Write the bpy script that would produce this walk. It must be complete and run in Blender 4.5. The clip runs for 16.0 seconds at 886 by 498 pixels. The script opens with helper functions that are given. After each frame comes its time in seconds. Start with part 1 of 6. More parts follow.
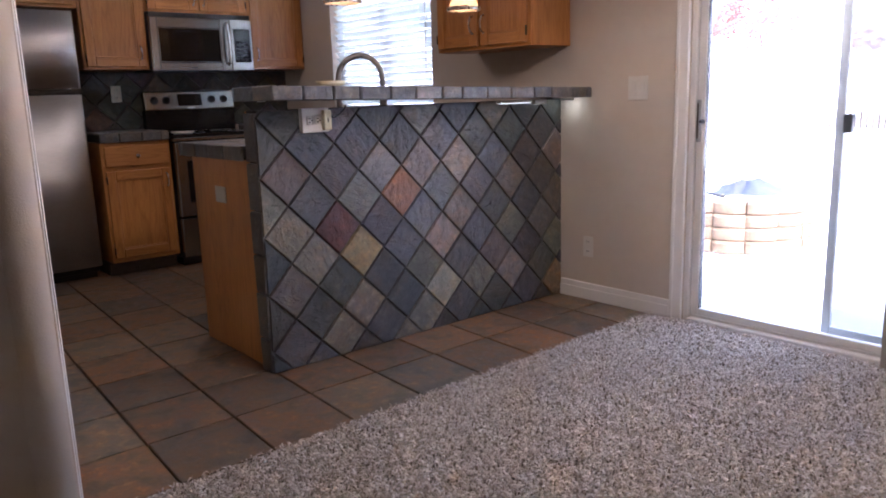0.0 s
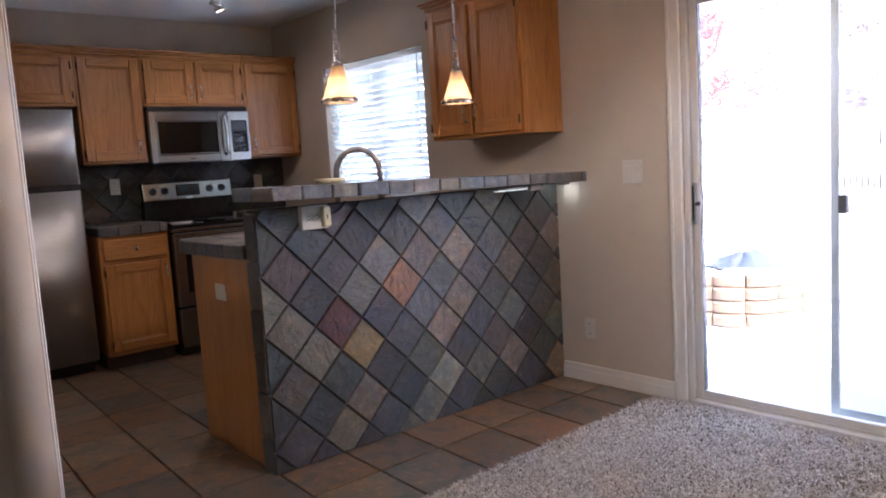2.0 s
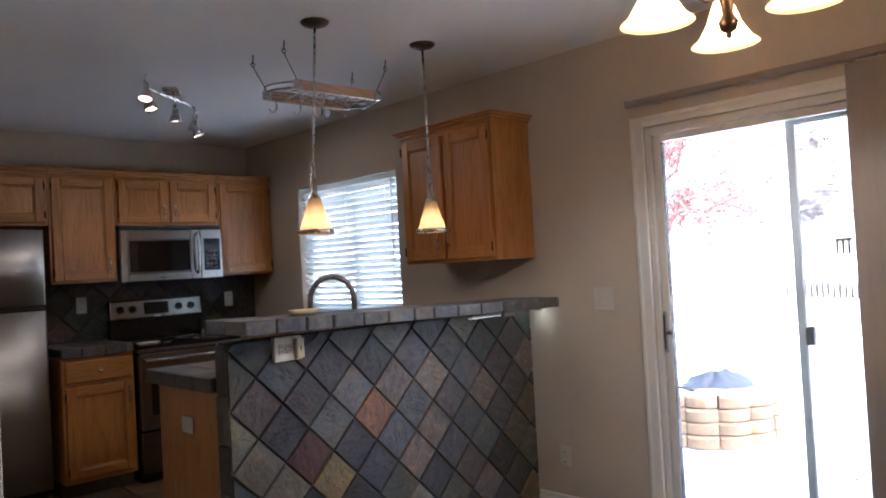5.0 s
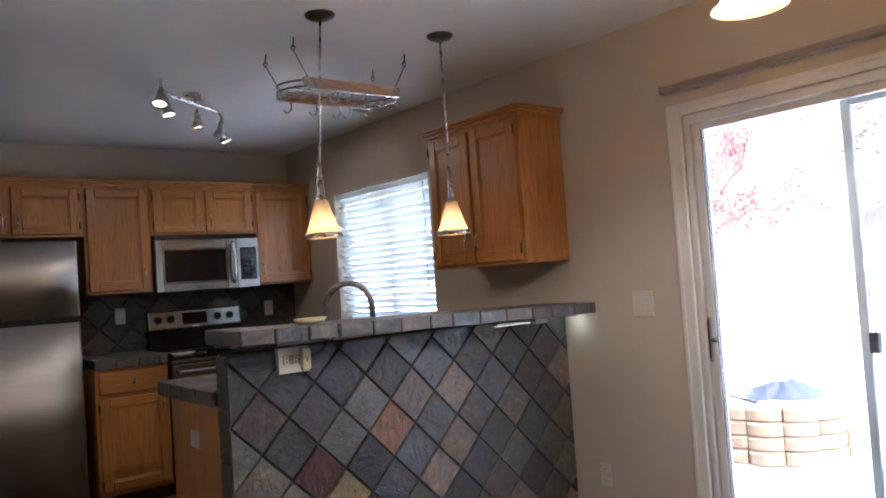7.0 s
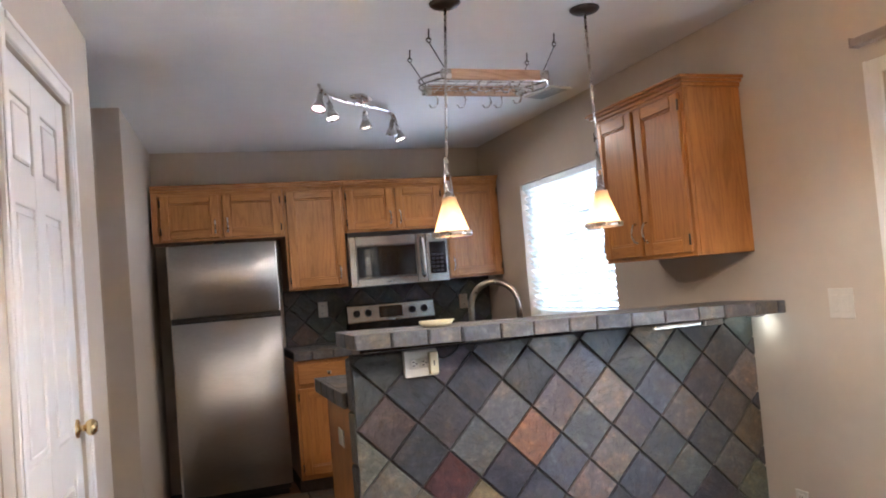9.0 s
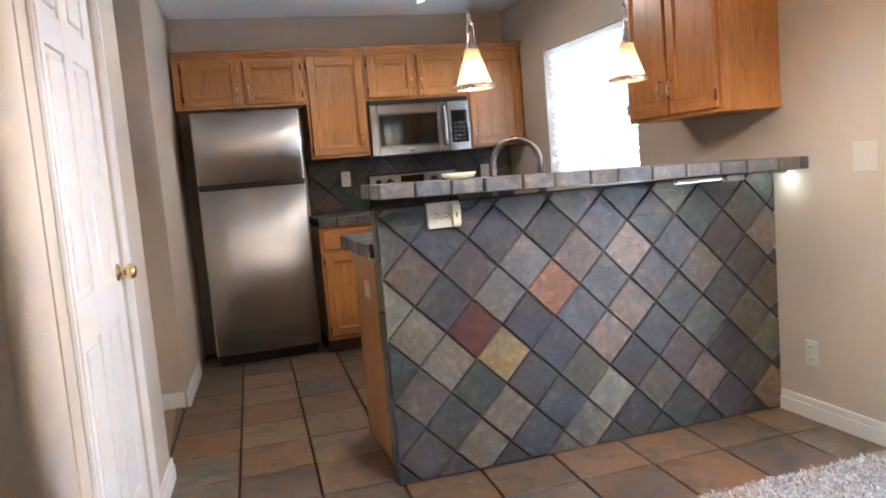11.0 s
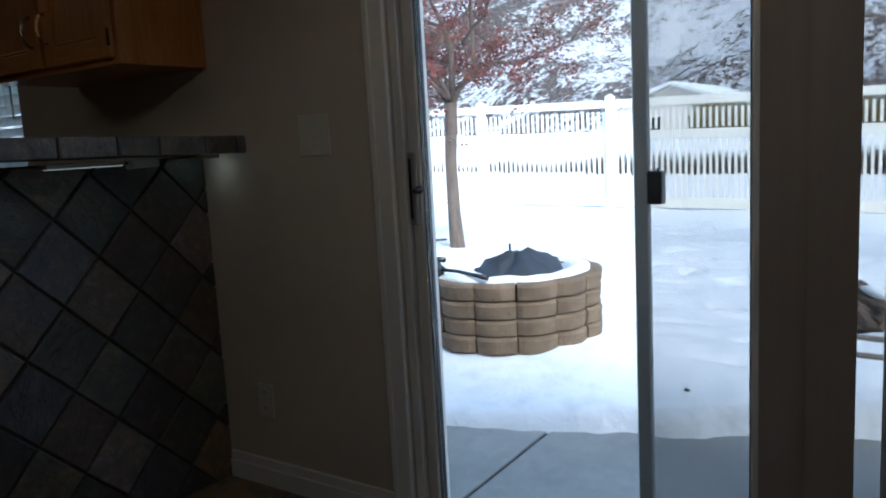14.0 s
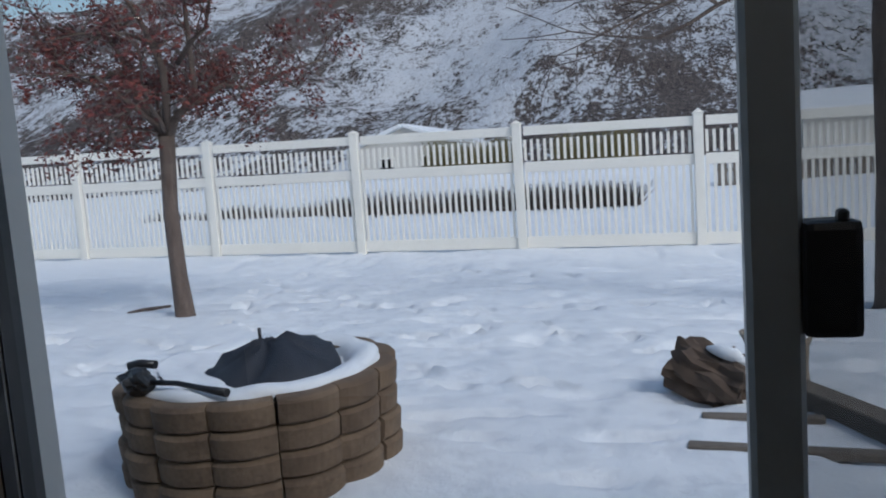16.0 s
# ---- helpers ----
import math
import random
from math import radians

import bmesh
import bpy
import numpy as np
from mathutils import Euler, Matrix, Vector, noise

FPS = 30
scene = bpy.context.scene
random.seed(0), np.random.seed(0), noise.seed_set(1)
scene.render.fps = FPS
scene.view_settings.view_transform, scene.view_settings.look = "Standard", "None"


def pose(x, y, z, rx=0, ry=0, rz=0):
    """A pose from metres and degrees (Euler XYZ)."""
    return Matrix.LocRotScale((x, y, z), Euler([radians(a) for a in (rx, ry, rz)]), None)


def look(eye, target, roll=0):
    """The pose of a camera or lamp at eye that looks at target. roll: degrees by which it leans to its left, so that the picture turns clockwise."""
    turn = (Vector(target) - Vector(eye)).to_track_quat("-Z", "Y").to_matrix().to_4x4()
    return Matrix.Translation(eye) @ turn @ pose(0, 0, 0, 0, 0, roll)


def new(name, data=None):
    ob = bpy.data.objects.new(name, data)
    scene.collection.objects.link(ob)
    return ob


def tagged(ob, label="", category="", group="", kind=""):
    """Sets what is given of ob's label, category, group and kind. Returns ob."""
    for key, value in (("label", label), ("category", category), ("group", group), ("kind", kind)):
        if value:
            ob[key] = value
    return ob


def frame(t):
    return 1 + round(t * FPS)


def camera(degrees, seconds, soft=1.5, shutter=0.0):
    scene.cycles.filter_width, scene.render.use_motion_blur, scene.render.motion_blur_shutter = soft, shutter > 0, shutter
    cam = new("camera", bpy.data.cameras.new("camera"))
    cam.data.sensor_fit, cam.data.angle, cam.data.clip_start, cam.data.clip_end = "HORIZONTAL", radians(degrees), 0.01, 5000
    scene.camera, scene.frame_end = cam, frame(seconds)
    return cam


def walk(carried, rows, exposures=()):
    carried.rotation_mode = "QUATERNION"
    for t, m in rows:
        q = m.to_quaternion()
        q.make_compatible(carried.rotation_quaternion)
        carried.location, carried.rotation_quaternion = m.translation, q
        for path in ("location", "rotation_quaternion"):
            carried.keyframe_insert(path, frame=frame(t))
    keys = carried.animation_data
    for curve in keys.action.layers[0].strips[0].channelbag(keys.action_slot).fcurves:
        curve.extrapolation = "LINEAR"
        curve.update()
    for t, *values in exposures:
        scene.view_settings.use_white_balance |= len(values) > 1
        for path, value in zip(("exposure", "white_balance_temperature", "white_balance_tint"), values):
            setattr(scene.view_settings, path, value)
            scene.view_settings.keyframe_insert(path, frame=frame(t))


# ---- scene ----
cam = camera(60.8, 16.0, soft=1.9)
PATH = [
    (0, (-3.2, -2.739, 1.124), (-1.932, -1.245, 0.724), -1.8),
    (0.5, (-3.221, -2.735, 1.12), (-1.961, -1.259, 0.636), -2.5),
    (1, (-3.216, -2.715, 1.16), (-1.955, -1.217, 0.749), -3.4),
    (1.5, (-3.203, -2.708, 1.2), (-1.921, -1.204, 0.894), -3.4),
    (2, (-3.194, -2.711, 1.226), (-1.895, -1.207, 1.001), -3.5),
    (2.5, (-3.19, -2.707, 1.241), (-1.876, -1.208, 1.072), -3.4),
    (3, (-3.186, -2.702, 1.253), (-1.864, -1.207, 1.124), -3.4),
    (3.5, (-3.19, -2.697, 1.267), (-1.853, -1.213, 1.164), -3.0),
    (4, (-3.2, -2.695, 1.297), (-1.841, -1.229, 1.229), -3.1),
    (4.5, (-3.203, -2.689, 1.328), (-1.819, -1.245, 1.323), -3.1),
    (4.7, (-3.208, -2.692, 1.34), (-1.817, -1.255, 1.365), -3.1),
    (6.8, (-2.964, -2.713, 1.314), (-1.715, -1.154, 1.41), -4.0),
    (7, (-2.89, -2.675, 1.31), (-1.649, -1.108, 1.387), -4.0),
    (7.5, (-2.719, -2.598, 1.318), (-1.518, -1.0, 1.376), -3.5),
    (8, (-2.565, -2.615, 1.331), (-1.531, -0.905, 1.39), -4.3),
    (8.5, (-2.414, -2.69, 1.332), (-1.657, -0.841, 1.414), -4.1),
    (8.7, (-2.383, -2.709, 1.333), (-1.684, -0.838, 1.431), -4.1),
    (10.8, (-2.423, -2.773, 1.226), (-1.839, -0.867, 1.06), -4.8),
    (11, (-2.416, -2.771, 1.209), (-1.831, -0.869, 1.001), -4.8),
    (11.5, (-2.4, -2.771, 1.173), (-1.765, -0.901, 0.86), -4.5),
    (12, (-2.351, -2.75, 1.146), (-1.593, -0.939, 0.762), -3.4),
    (12.5, (-2.252, -2.648, 1.113), (-1.23, -0.98, 0.696), -2.1),
    (13, (-2.172, -2.418, 1.129), (-0.79, -1.028, 0.732), -2.8),
    (13.5, (-1.972, -2.234, 1.113), (-0.428, -1.004, 0.791), -3.4),
    (14, (-1.618, -2.003, 1.095), (0.022, -0.895, 0.808), -3.2),
    (14.5, (-1.282, -1.743, 1.078), (0.463, -0.808, 0.795), -2.4),
    (15, (-0.948, -1.536, 1.089), (0.93, -0.896, 0.836), -2.2),
    (15.5, (-0.622, -1.398, 1.079), (1.266, -0.776, 0.86), -4.6),
    (16, (-0.427, -1.311, 1.049), (1.501, -0.827, 0.831), -4.2),
]
# the clip's camera sets its own exposure: bright indoors, darker as it turns to the snow
EXPOSURE = [(0, 4.3, 5700, 28), (1.0, 4.4, 5700, 28), (2.0, 4.35, 5700, 24), (3.0, 4.1, 5700, 19), (4.5, 3.8, 5700, 17), (7.0, 4.1, 5700, 17), (8.0, 4.45, 5750, 17), (8.7, 4.85, 5800, 17), (10.8, 5.45, 5750, 15),
            (12.5, 5.55, 5800, 13), (12.8, 4.6, 5800, 11), (13.1, 3.35, 5750, 9), (13.6, 2.2, 5650, 5), (14.1, 1.0, 5300, 5), (14.6, 0.45, 5400, 7), (15.0, 0.2, 5500, 8), (16.0, -0.5, 5600, 11)]
walk(cam, [(t, look(eye, target, roll)) for t, eye, target, roll in PATH], EXPOSURE)

# ---- sky and large lights ----
world = bpy.data.worlds.new("overcast_sky")
scene.world = world
world.use_nodes = True
wn = world.node_tree.nodes
sky = wn.new("ShaderNodeTexSky")
sky.sky_type, sky.sun_disc = "NISHITA", False
sky.sun_elevation, sky.sun_rotation = radians(43), radians(213)
sky.air_density, sky.dust_density = 1.6, 3.0
wn["Background"].inputs["Strength"].default_value = 0.15
world.node_tree.links.new(sky.outputs[0], wn["Background"].inputs["Color"])


def lamp(name, kind, m, power, colour, size=None, angle=None, soft=None):
    data = bpy.data.lights.new(name, kind)
    data.energy, data.color = power, colour
    if size:
        data.shape, data.size, data.size_y = "RECTANGLE", size[0], size[1]
    if angle:
        data.angle = radians(angle)
    if soft:
        data.shadow_soft_size = soft
    ob = new(name, data)
    ob.matrix_world = m
    return ob


# a veiled winter sun, wide and weak
lamp("sun", "SUN", look((0, 0, 20), (8.2, 12.8, 5.8), 0), 1.5, (1.0, 0.96, 0.9), angle=14)

# ---- helpers for building ----
def link(tree, a, b):
    tree.links.new(a, b)


def node(tree, kind, **values):
    n = tree.nodes.new(kind)
    for key, value in values.items():
        if key in n.inputs:
            n.inputs[key].default_value = value
    return n


def base_mat(name, rough=0.5, metal=0.0):
    m = bpy.data.materials.new(name)
    m.use_nodes = True
    b = m.node_tree.nodes["Principled BSDF"]
    b.inputs["Roughness"].default_value, b.inputs["Metallic"].default_value = rough, metal
    return m, m.node_tree, b


def ramp(tree, fac, stops):
    r = tree.nodes.new("ShaderNodeValToRGB")
    e = r.color_ramp.elements
    while len(e) < len(stops):
        e.new(0.5)
    for el, (p, c) in zip(e, stops):
        el.position, el.color = p, (*c, 1)
    link(tree, fac, r.inputs[0])
    return r


def coords(tree, scale=(1, 1, 1), shuffle=False):
    tc, mp = tree.nodes.new("ShaderNodeTexCoord"), tree.nodes.new("ShaderNodeMapping")
    mp.inputs["Scale"].default_value = scale
    if shuffle:
        info = tree.nodes.new("ShaderNodeObjectInfo")
        mul = tree.nodes.new("ShaderNodeVectorMath")
        mul.operation = "SCALE"
        mul.inputs[0].default_value = (37.0, 19.0, 53.0)
        link(tree, info.outputs["Random"], mul.inputs["Scale"])
        link(tree, mul.outputs[0], mp.inputs["Location"])
    link(tree, tc.outputs["Object"], mp.inputs["Vector"])
    return mp.outputs[0]


def noise_tex(tree, vec, scale, detail=4.0, rough=0.55):
    n = node(tree, "ShaderNodeTexNoise", Scale=scale, Detail=detail, Roughness=rough)
    link(tree, vec, n.inputs["Vector"])
    return n.outputs[0]


def bump(tree, b, height, strength, distance=0.01):
    n = node(tree, "ShaderNodeBump", Strength=strength, Distance=distance)
    link(tree, height, n.inputs["Height"])
    link(tree, n.outputs[0], b.inputs["Normal"])


def mix(tree, fac, a, c, blend="MIX"):
    n = tree.nodes.new("ShaderNodeMix")
    n.data_type, n.blend_type = "RGBA", blend
    for sock, v in ((n.inputs[0], fac), (n.inputs[6], a), (n.inputs[7], c)):
        if isinstance(v, (int, float)):
            sock.default_value = v
        elif isinstance(v, tuple):
            sock.default_value = (*v, 1)
        else:
            link(tree, v, sock)
    return n.outputs[2]


def surf(name, c1, c2, scale=6.0, rough=0.5, metal=0.0, bumps=0.0, bscale=60.0, stretch=(1, 1, 1), rvar=0.1, shuffle=False):
    """A plain surface: two colours mixed by coarse and fine noise, with fine relief."""
    m, t, b = base_mat(name, rough, metal)
    v = coords(t, stretch, shuffle)
    coarse, fine = noise_tex(t, v, scale, 5), noise_tex(t, v, scale * 9, 3)
    mixn = t.nodes.new("ShaderNodeMath")
    mixn.operation = "MULTIPLY_ADD"
    mixn.inputs[1].default_value = 0.35
    link(t, fine, mixn.inputs[0])
    sc = t.nodes.new("ShaderNodeMath")
    sc.operation = "MULTIPLY"
    sc.inputs[1].default_value = 0.65
    link(t, coarse, sc.inputs[0])
    link(t, sc.outputs[0], mixn.inputs[2])
    r = ramp(t, mixn.outputs[0], [(0.32, c1), (0.68, c2)])
    link(t, r.outputs[0], b.inputs["Base Color"])
    mr = node(t, "ShaderNodeMapRange")
    mr.inputs["To Min"].default_value, mr.inputs["To Max"].default_value = max(rough - rvar, 0.02), min(rough + rvar, 1)
    link(t, coarse, mr.inputs["Value"])
    link(t, mr.outputs[0], b.inputs["Roughness"])
    if bumps:
        bump(t, b, noise_tex(t, v, bscale, 3), bumps, 0.004)
    return m


# ---- materials ----
M = {}
M["paint"] = surf("beige_paint", (0.55, 0.475, 0.385), (0.59, 0.515, 0.42), 2.0, 0.72, bumps=0.25, bscale=160)
M["ceiling"] = surf("ceiling_paint", (0.79, 0.78, 0.76), (0.84, 0.83, 0.81), 1.5, 0.85, bumps=0.5, bscale=70)
M["white"] = surf("white_trim_paint", (0.74, 0.72, 0.67), (0.80, 0.78, 0.74), 3.0, 0.38, bumps=0.05, bscale=90)
M["vinyl"] = surf("white_vinyl", (0.66, 0.64, 0.60), (0.72, 0.70, 0.66), 4.0, 0.42)
M["plate"] = surf("white_plate_plastic", (0.60, 0.57, 0.50), (0.66, 0.63, 0.56), 8.0, 0.4)
M["cream"] = surf("aged_cream_plastic", (0.62, 0.55, 0.34), (0.68, 0.61, 0.40), 20.0, 0.4)
M["black"] = surf("black_plastic", (0.012, 0.012, 0.013), (0.022, 0.022, 0.024), 12.0, 0.38, bumps=0.05)
M["enamel"] = surf("black_enamel", (0.010, 0.010, 0.011), (0.016, 0.016, 0.018), 5.0, 0.16, rvar=0.05)
M["darkmetal"] = surf("dark_bronze", (0.06, 0.045, 0.035), (0.10, 0.075, 0.055), 20.0, 0.35, 0.9)
M["nickel"] = surf("brushed_nickel", (0.52, 0.49, 0.45), (0.62, 0.59, 0.55), 30.0, 0.28, 1.0)
M["faucet"] = surf("aged_dark_nickel", (0.22, 0.20, 0.18), (0.32, 0.29, 0.26), 30.0, 0.3, 1.0)
M["chrome"] = surf("chrome", (0.72, 0.72, 0.72), (0.80, 0.80, 0.80), 30.0, 0.12, 1.0, rvar=0.05)
M["brass"] = surf("polished_brass", (0.70, 0.52, 0.26), (0.80, 0.62, 0.34), 30.0, 0.18, 1.0, rvar=0.06)
M["grout"] = surf("dark_grout", (0.060, 0.057, 0.055), (0.105, 0.100, 0.094), 30.0, 0.9, bumps=0.4, bscale=200)
M["floor_grout"] = surf("brown_grout", (0.030, 0.025, 0.021), (0.060, 0.050, 0.042), 25.0, 0.92, bumps=0.4, bscale=200)
M["pvc"] = surf("white_fence_vinyl", (0.80, 0.77, 0.70), (0.86, 0.83, 0.77), 2.0, 0.5)
M["vane"] = surf("beige_blind_vane", (0.30, 0.245, 0.205), (0.36, 0.30, 0.255), 3.0, 0.6, stretch=(12, 12, 0.6))
M["block"] = surf("tan_concrete_block", (0.085, 0.056, 0.036), (0.20, 0.140, 0.090), 7.0, 0.92, bumps=1.0, bscale=55, shuffle=True)
M["concrete"] = surf("patio_concrete", (0.23, 0.228, 0.215), (0.36, 0.355, 0.335), 2.2, 0.72, bumps=0.5, bscale=120)
M["cover"] = surf("faded_navy_cover", (0.016, 0.018, 0.024), (0.036, 0.040, 0.052), 9.0, 0.6, bumps=0.6, bscale=22)
M["bark"] = surf("grey_brown_bark", (0.075, 0.055, 0.045), (0.17, 0.13, 0.11), 14.0, 0.95, bumps=1.0, bscale=45, stretch=(1, 1, 0.25))
M["log"] = surf("weathered_log", (0.035, 0.024, 0.018), (0.15, 0.105, 0.075), 12.0, 0.95, bumps=1.0, bscale=40)
M["canvas"] = surf("stripped_stump_wood", (0.20, 0.165, 0.125), (0.30, 0.255, 0.20), 8.0, 0.9, bumps=0.5, bscale=90)
M["board"] = surf("weathered_board", (0.12, 0.10, 0.08), (0.22, 0.19, 0.16), 6.0, 0.9, stretch=(1, 8, 8), bumps=0.5, bscale=60)
M["steelgrey"] = surf("grey_screen_frame", (0.33, 0.34, 0.34), (0.40, 0.41, 0.41), 6.0, 0.45, 0.3)
M["jamb_grey"] = surf("dark_grey_strip", (0.045, 0.048, 0.048), (0.075, 0.080, 0.080), 8.0, 0.5)
M["siding"] = surf("pale_siding", (0.58, 0.55, 0.50), (0.66, 0.63, 0.58), 3.0, 0.8)
M["darkwood"] = surf("dark_fence_wood", (0.055, 0.042, 0.034), (0.11, 0.088, 0.072), 8.0, 0.95)
M["olive"] = surf("dry_olive_brush", (0.13, 0.11, 0.042), (0.24, 0.20, 0.085), 9.0, 0.95, shuffle=True)
M["hallcarpet"] = surf("tan_hall_carpet", (0.30, 0.23, 0.15), (0.40, 0.32, 0.22), 60.0, 1.0, bumps=1.0, bscale=300)
M["slat"] = surf("white_blind_slat", (0.78, 0.78, 0.76), (0.84, 0.84, 0.82), 5.0, 0.5)


def let_through(m, colour, share):
    """Gives a thin sheet its share of light that passes through and scatters."""
    t = m.node_tree
    tl, mx = t.nodes.new("ShaderNodeBsdfTranslucent"), t.nodes.new("ShaderNodeMixShader")
    tl.inputs[0].default_value, mx.inputs[0].default_value = (*colour, 1), share
    link(t, t.nodes["Principled BSDF"].outputs[0], mx.inputs[1])
    link(t, tl.outputs[0], mx.inputs[2])
    link(t, mx.outputs[0], t.nodes["Material Output"].inputs["Surface"])


let_through(M["slat"], (0.86, 0.88, 0.84), 0.48)
let_through(M["vane"], (0.50, 0.44, 0.38), 0.30)


def oak_mat(name, dark, light, stretch):
    m, t, b = base_mat(name, 0.36)
    v = coords(t, stretch, True)
    n1 = noise_tex(t, v, 3.0, 6, 0.6)
    n2 = noise_tex(t, v, 16.0, 5, 0.7)
    n3 = noise_tex(t, v, 1.1, 2)
    c1 = ramp(t, n1, [(0.26, tuple(0.45 * x + 0.55 * y for x, y in zip(dark, light))), (0.52, light), (0.74, tuple(x * 0.92 for x in light))]).outputs[0]
    pores = ramp(t, n2, [(0.34, (0.78, 0.73, 0.70)), (0.52, (1, 1, 1))]).outputs[0]
    c2 = mix(t, 0.75, c1, pores, "MULTIPLY")
    tone = ramp(t, n3, [(0.3, (0.88, 0.84, 0.80)), (0.7, (1.06, 1.04, 1.0))]).outputs[0]
    rings, cut = t.nodes.new("ShaderNodeMath"), t.nodes.new("ShaderNodeMath")
    rings.operation, cut.operation = "MULTIPLY", "FRACT"
    rings.inputs[1].default_value = 15.0
    link(t, noise_tex(t, v, 0.75, 2, 0.45), rings.inputs[0])
    link(t, rings.outputs[0], cut.inputs[0])
    figure = ramp(t, cut.outputs[0], [(0.0, (0.66, 0.58, 0.50)), (0.16, (0.92, 0.90, 0.88)), (0.45, (1, 1, 1)), (0.86, (1.02, 1.0, 0.98)), (1.0, (0.70, 0.62, 0.54))]).outputs[0]
    c2 = mix(t, 0.55, c2, figure, "MULTIPLY")
    link(t, mix(t, 1.0, c2, tone, "MULTIPLY"), b.inputs["Base Color"])
    b.inputs["Coat Weight"].default_value, b.inputs["Coat Roughness"].default_value = 0.25, 0.22
    bump(t, b, n2, 0.18, 0.002)
    return m


M["oak"] = oak_mat("honey_oak", (0.31, 0.125, 0.030), (0.50, 0.218, 0.054), (9, 9, 0.9))
M["oak_flat"] = oak_mat("honey_oak_rail", (0.31, 0.125, 0.030), (0.50, 0.218, 0.054), (0.9, 9, 9))
M["oak_panel"] = oak_mat("orange_oak_panel", (0.38, 0.150, 0.034), (0.53, 0.225, 0.058), (9, 9, 0.9))
M["rackwood"] = oak_mat("pale_rack_wood", (0.42, 0.25, 0.15), (0.60, 0.40, 0.27), (0.9, 9, 9))


def slate_mat(name, own_colour):
    m, t, b = base_mat(name, 0.55)
    v = coords(t, (1, 1, 1), True)
    warp = t.nodes.new("ShaderNodeVectorMath")
    warp.operation = "MULTIPLY_ADD"
    warp.inputs[1].default_value = (0.03, 0.03, 0.03)
    wob = node(t, "ShaderNodeTexNoise", Scale=14.0, Detail=3.0)
    link(t, v, wob.inputs["Vector"])
    link(t, wob.outputs["Color"], warp.inputs[0])
    link(t, v, warp.inputs[2])
    v = warp.outputs[0]
    big, mid, fine = noise_tex(t, v, 9.0, 4, 0.6), noise_tex(t, v, 26.0, 6, 0.65), noise_tex(t, v, 120.0, 4, 0.7)
    info = t.nodes.new("ShaderNodeObjectInfo")
    if own_colour:
        c = info.outputs["Color"]
        rust = ramp(t, big, [(0.34, (0.80, 0.84, 0.88)), (0.48, (1, 1, 1)), (0.60, (1.22, 1.02, 0.80)), (0.70, (1.0, 0.90, 0.80))]).outputs[0]
    else:
        c = ramp(t, info.outputs["Random"], [(0.0, (0.088, 0.084, 0.076)), (0.22, (0.160, 0.110, 0.070)), (0.42, (0.115, 0.092, 0.068)),
                                              (0.60, (0.240, 0.138, 0.068)), (0.74, (0.130, 0.120, 0.104)), (0.88, (0.225, 0.172, 0.112)), (1.0, (0.205, 0.108, 0.053))]).outputs[0]
        rust = ramp(t, big, [(0.36, (0.60, 0.70, 0.78)), (0.48, (1, 1, 1)), (0.58, (1.25, 0.98, 0.74)), (0.68, (0.95, 0.92, 0.85))]).outputs[0]
    c = mix(t, 0.85, c, rust, "MULTIPLY")
    shade = ramp(t, mid, [(0.30, (0.72, 0.72, 0.73)), (0.45, (0.84, 0.84, 0.84)), (0.55, (1.06, 1.05, 1.04)), (0.68, (1.65, 1.60, 1.52))]).outputs[0]
    c = mix(t, 0.9, c, shade, "MULTIPLY")
    link(t, c, b.inputs["Base Color"])
    r = ramp(t, mid, [(0.38, (0.36, 0.36, 0.36)), (0.62, (0.60, 0.60, 0.60))]).outputs[0]
    link(t, r, b.inputs["Roughness"])
    h = mix(t, 0.35, mid, fine)
    if own_colour:
        # cleft layers: thin ledges where the stone split, running a different way on each piece
        spin, turn = t.nodes.new("ShaderNodeVectorRotate"), t.nodes.new("ShaderNodeMath")
        spin.rotation_type, turn.operation = "Z_AXIS", "MULTIPLY"
        turn.inputs[1].default_value = 61.0
        link(t, info.outputs["Random"], turn.inputs[0])
        link(t, turn.outputs[0], spin.inputs["Angle"])
        link(t, v, spin.inputs["Vector"])
        lay = t.nodes.new("ShaderNodeVectorMath")
        lay.operation = "MULTIPLY"
        lay.inputs[1].default_value = (1.0, 2.4, 1.0)
        link(t, spin.outputs[0], lay.inputs[0])
        steps = noise_tex(t, lay.outputs[0], 9.0, 6, 0.62)
        cliff = ramp(t, steps, [(0.0, (0, 0, 0)), (0.40, (0.10, 0.10, 0.10)), (0.42, (0.38, 0.38, 0.38)), (0.50, (0.46, 0.46, 0.46)), (0.515, (0.74, 0.74, 0.74)), (0.60, (0.80, 0.80, 0.80)), (0.61, (1, 1, 1))]).outputs[0]
        # shade under each ledge and its lighter lip, painted into the colour
        edge = ramp(t, steps, [(0.395, (1, 1, 1)), (0.412, (0.52, 0.51, 0.50)), (0.43, (1, 1, 1)), (0.495, (1, 1, 1)), (0.508, (0.58, 0.57, 0.55)), (0.525, (1.12, 1.12, 1.1)), (0.60, (1, 1, 1)), (0.607, (0.62, 0.60, 0.58)), (0.622, (1.1, 1.1, 1.08))]).outputs[0]
        link(t, mix(t, 0.6, c, edge, "MULTIPLY"), b.inputs["Base Color"])
        h = mix(t, 0.55, h, cliff)
    bump(t, b, mix(t, 0.30, h, big), 1.0 if own_colour else 0.35, 0.009)
    return m


M["slate"] = slate_mat("slate_wall_tile", True)
M["floor_slate"] = slate_mat("slate_floor_tile", False)


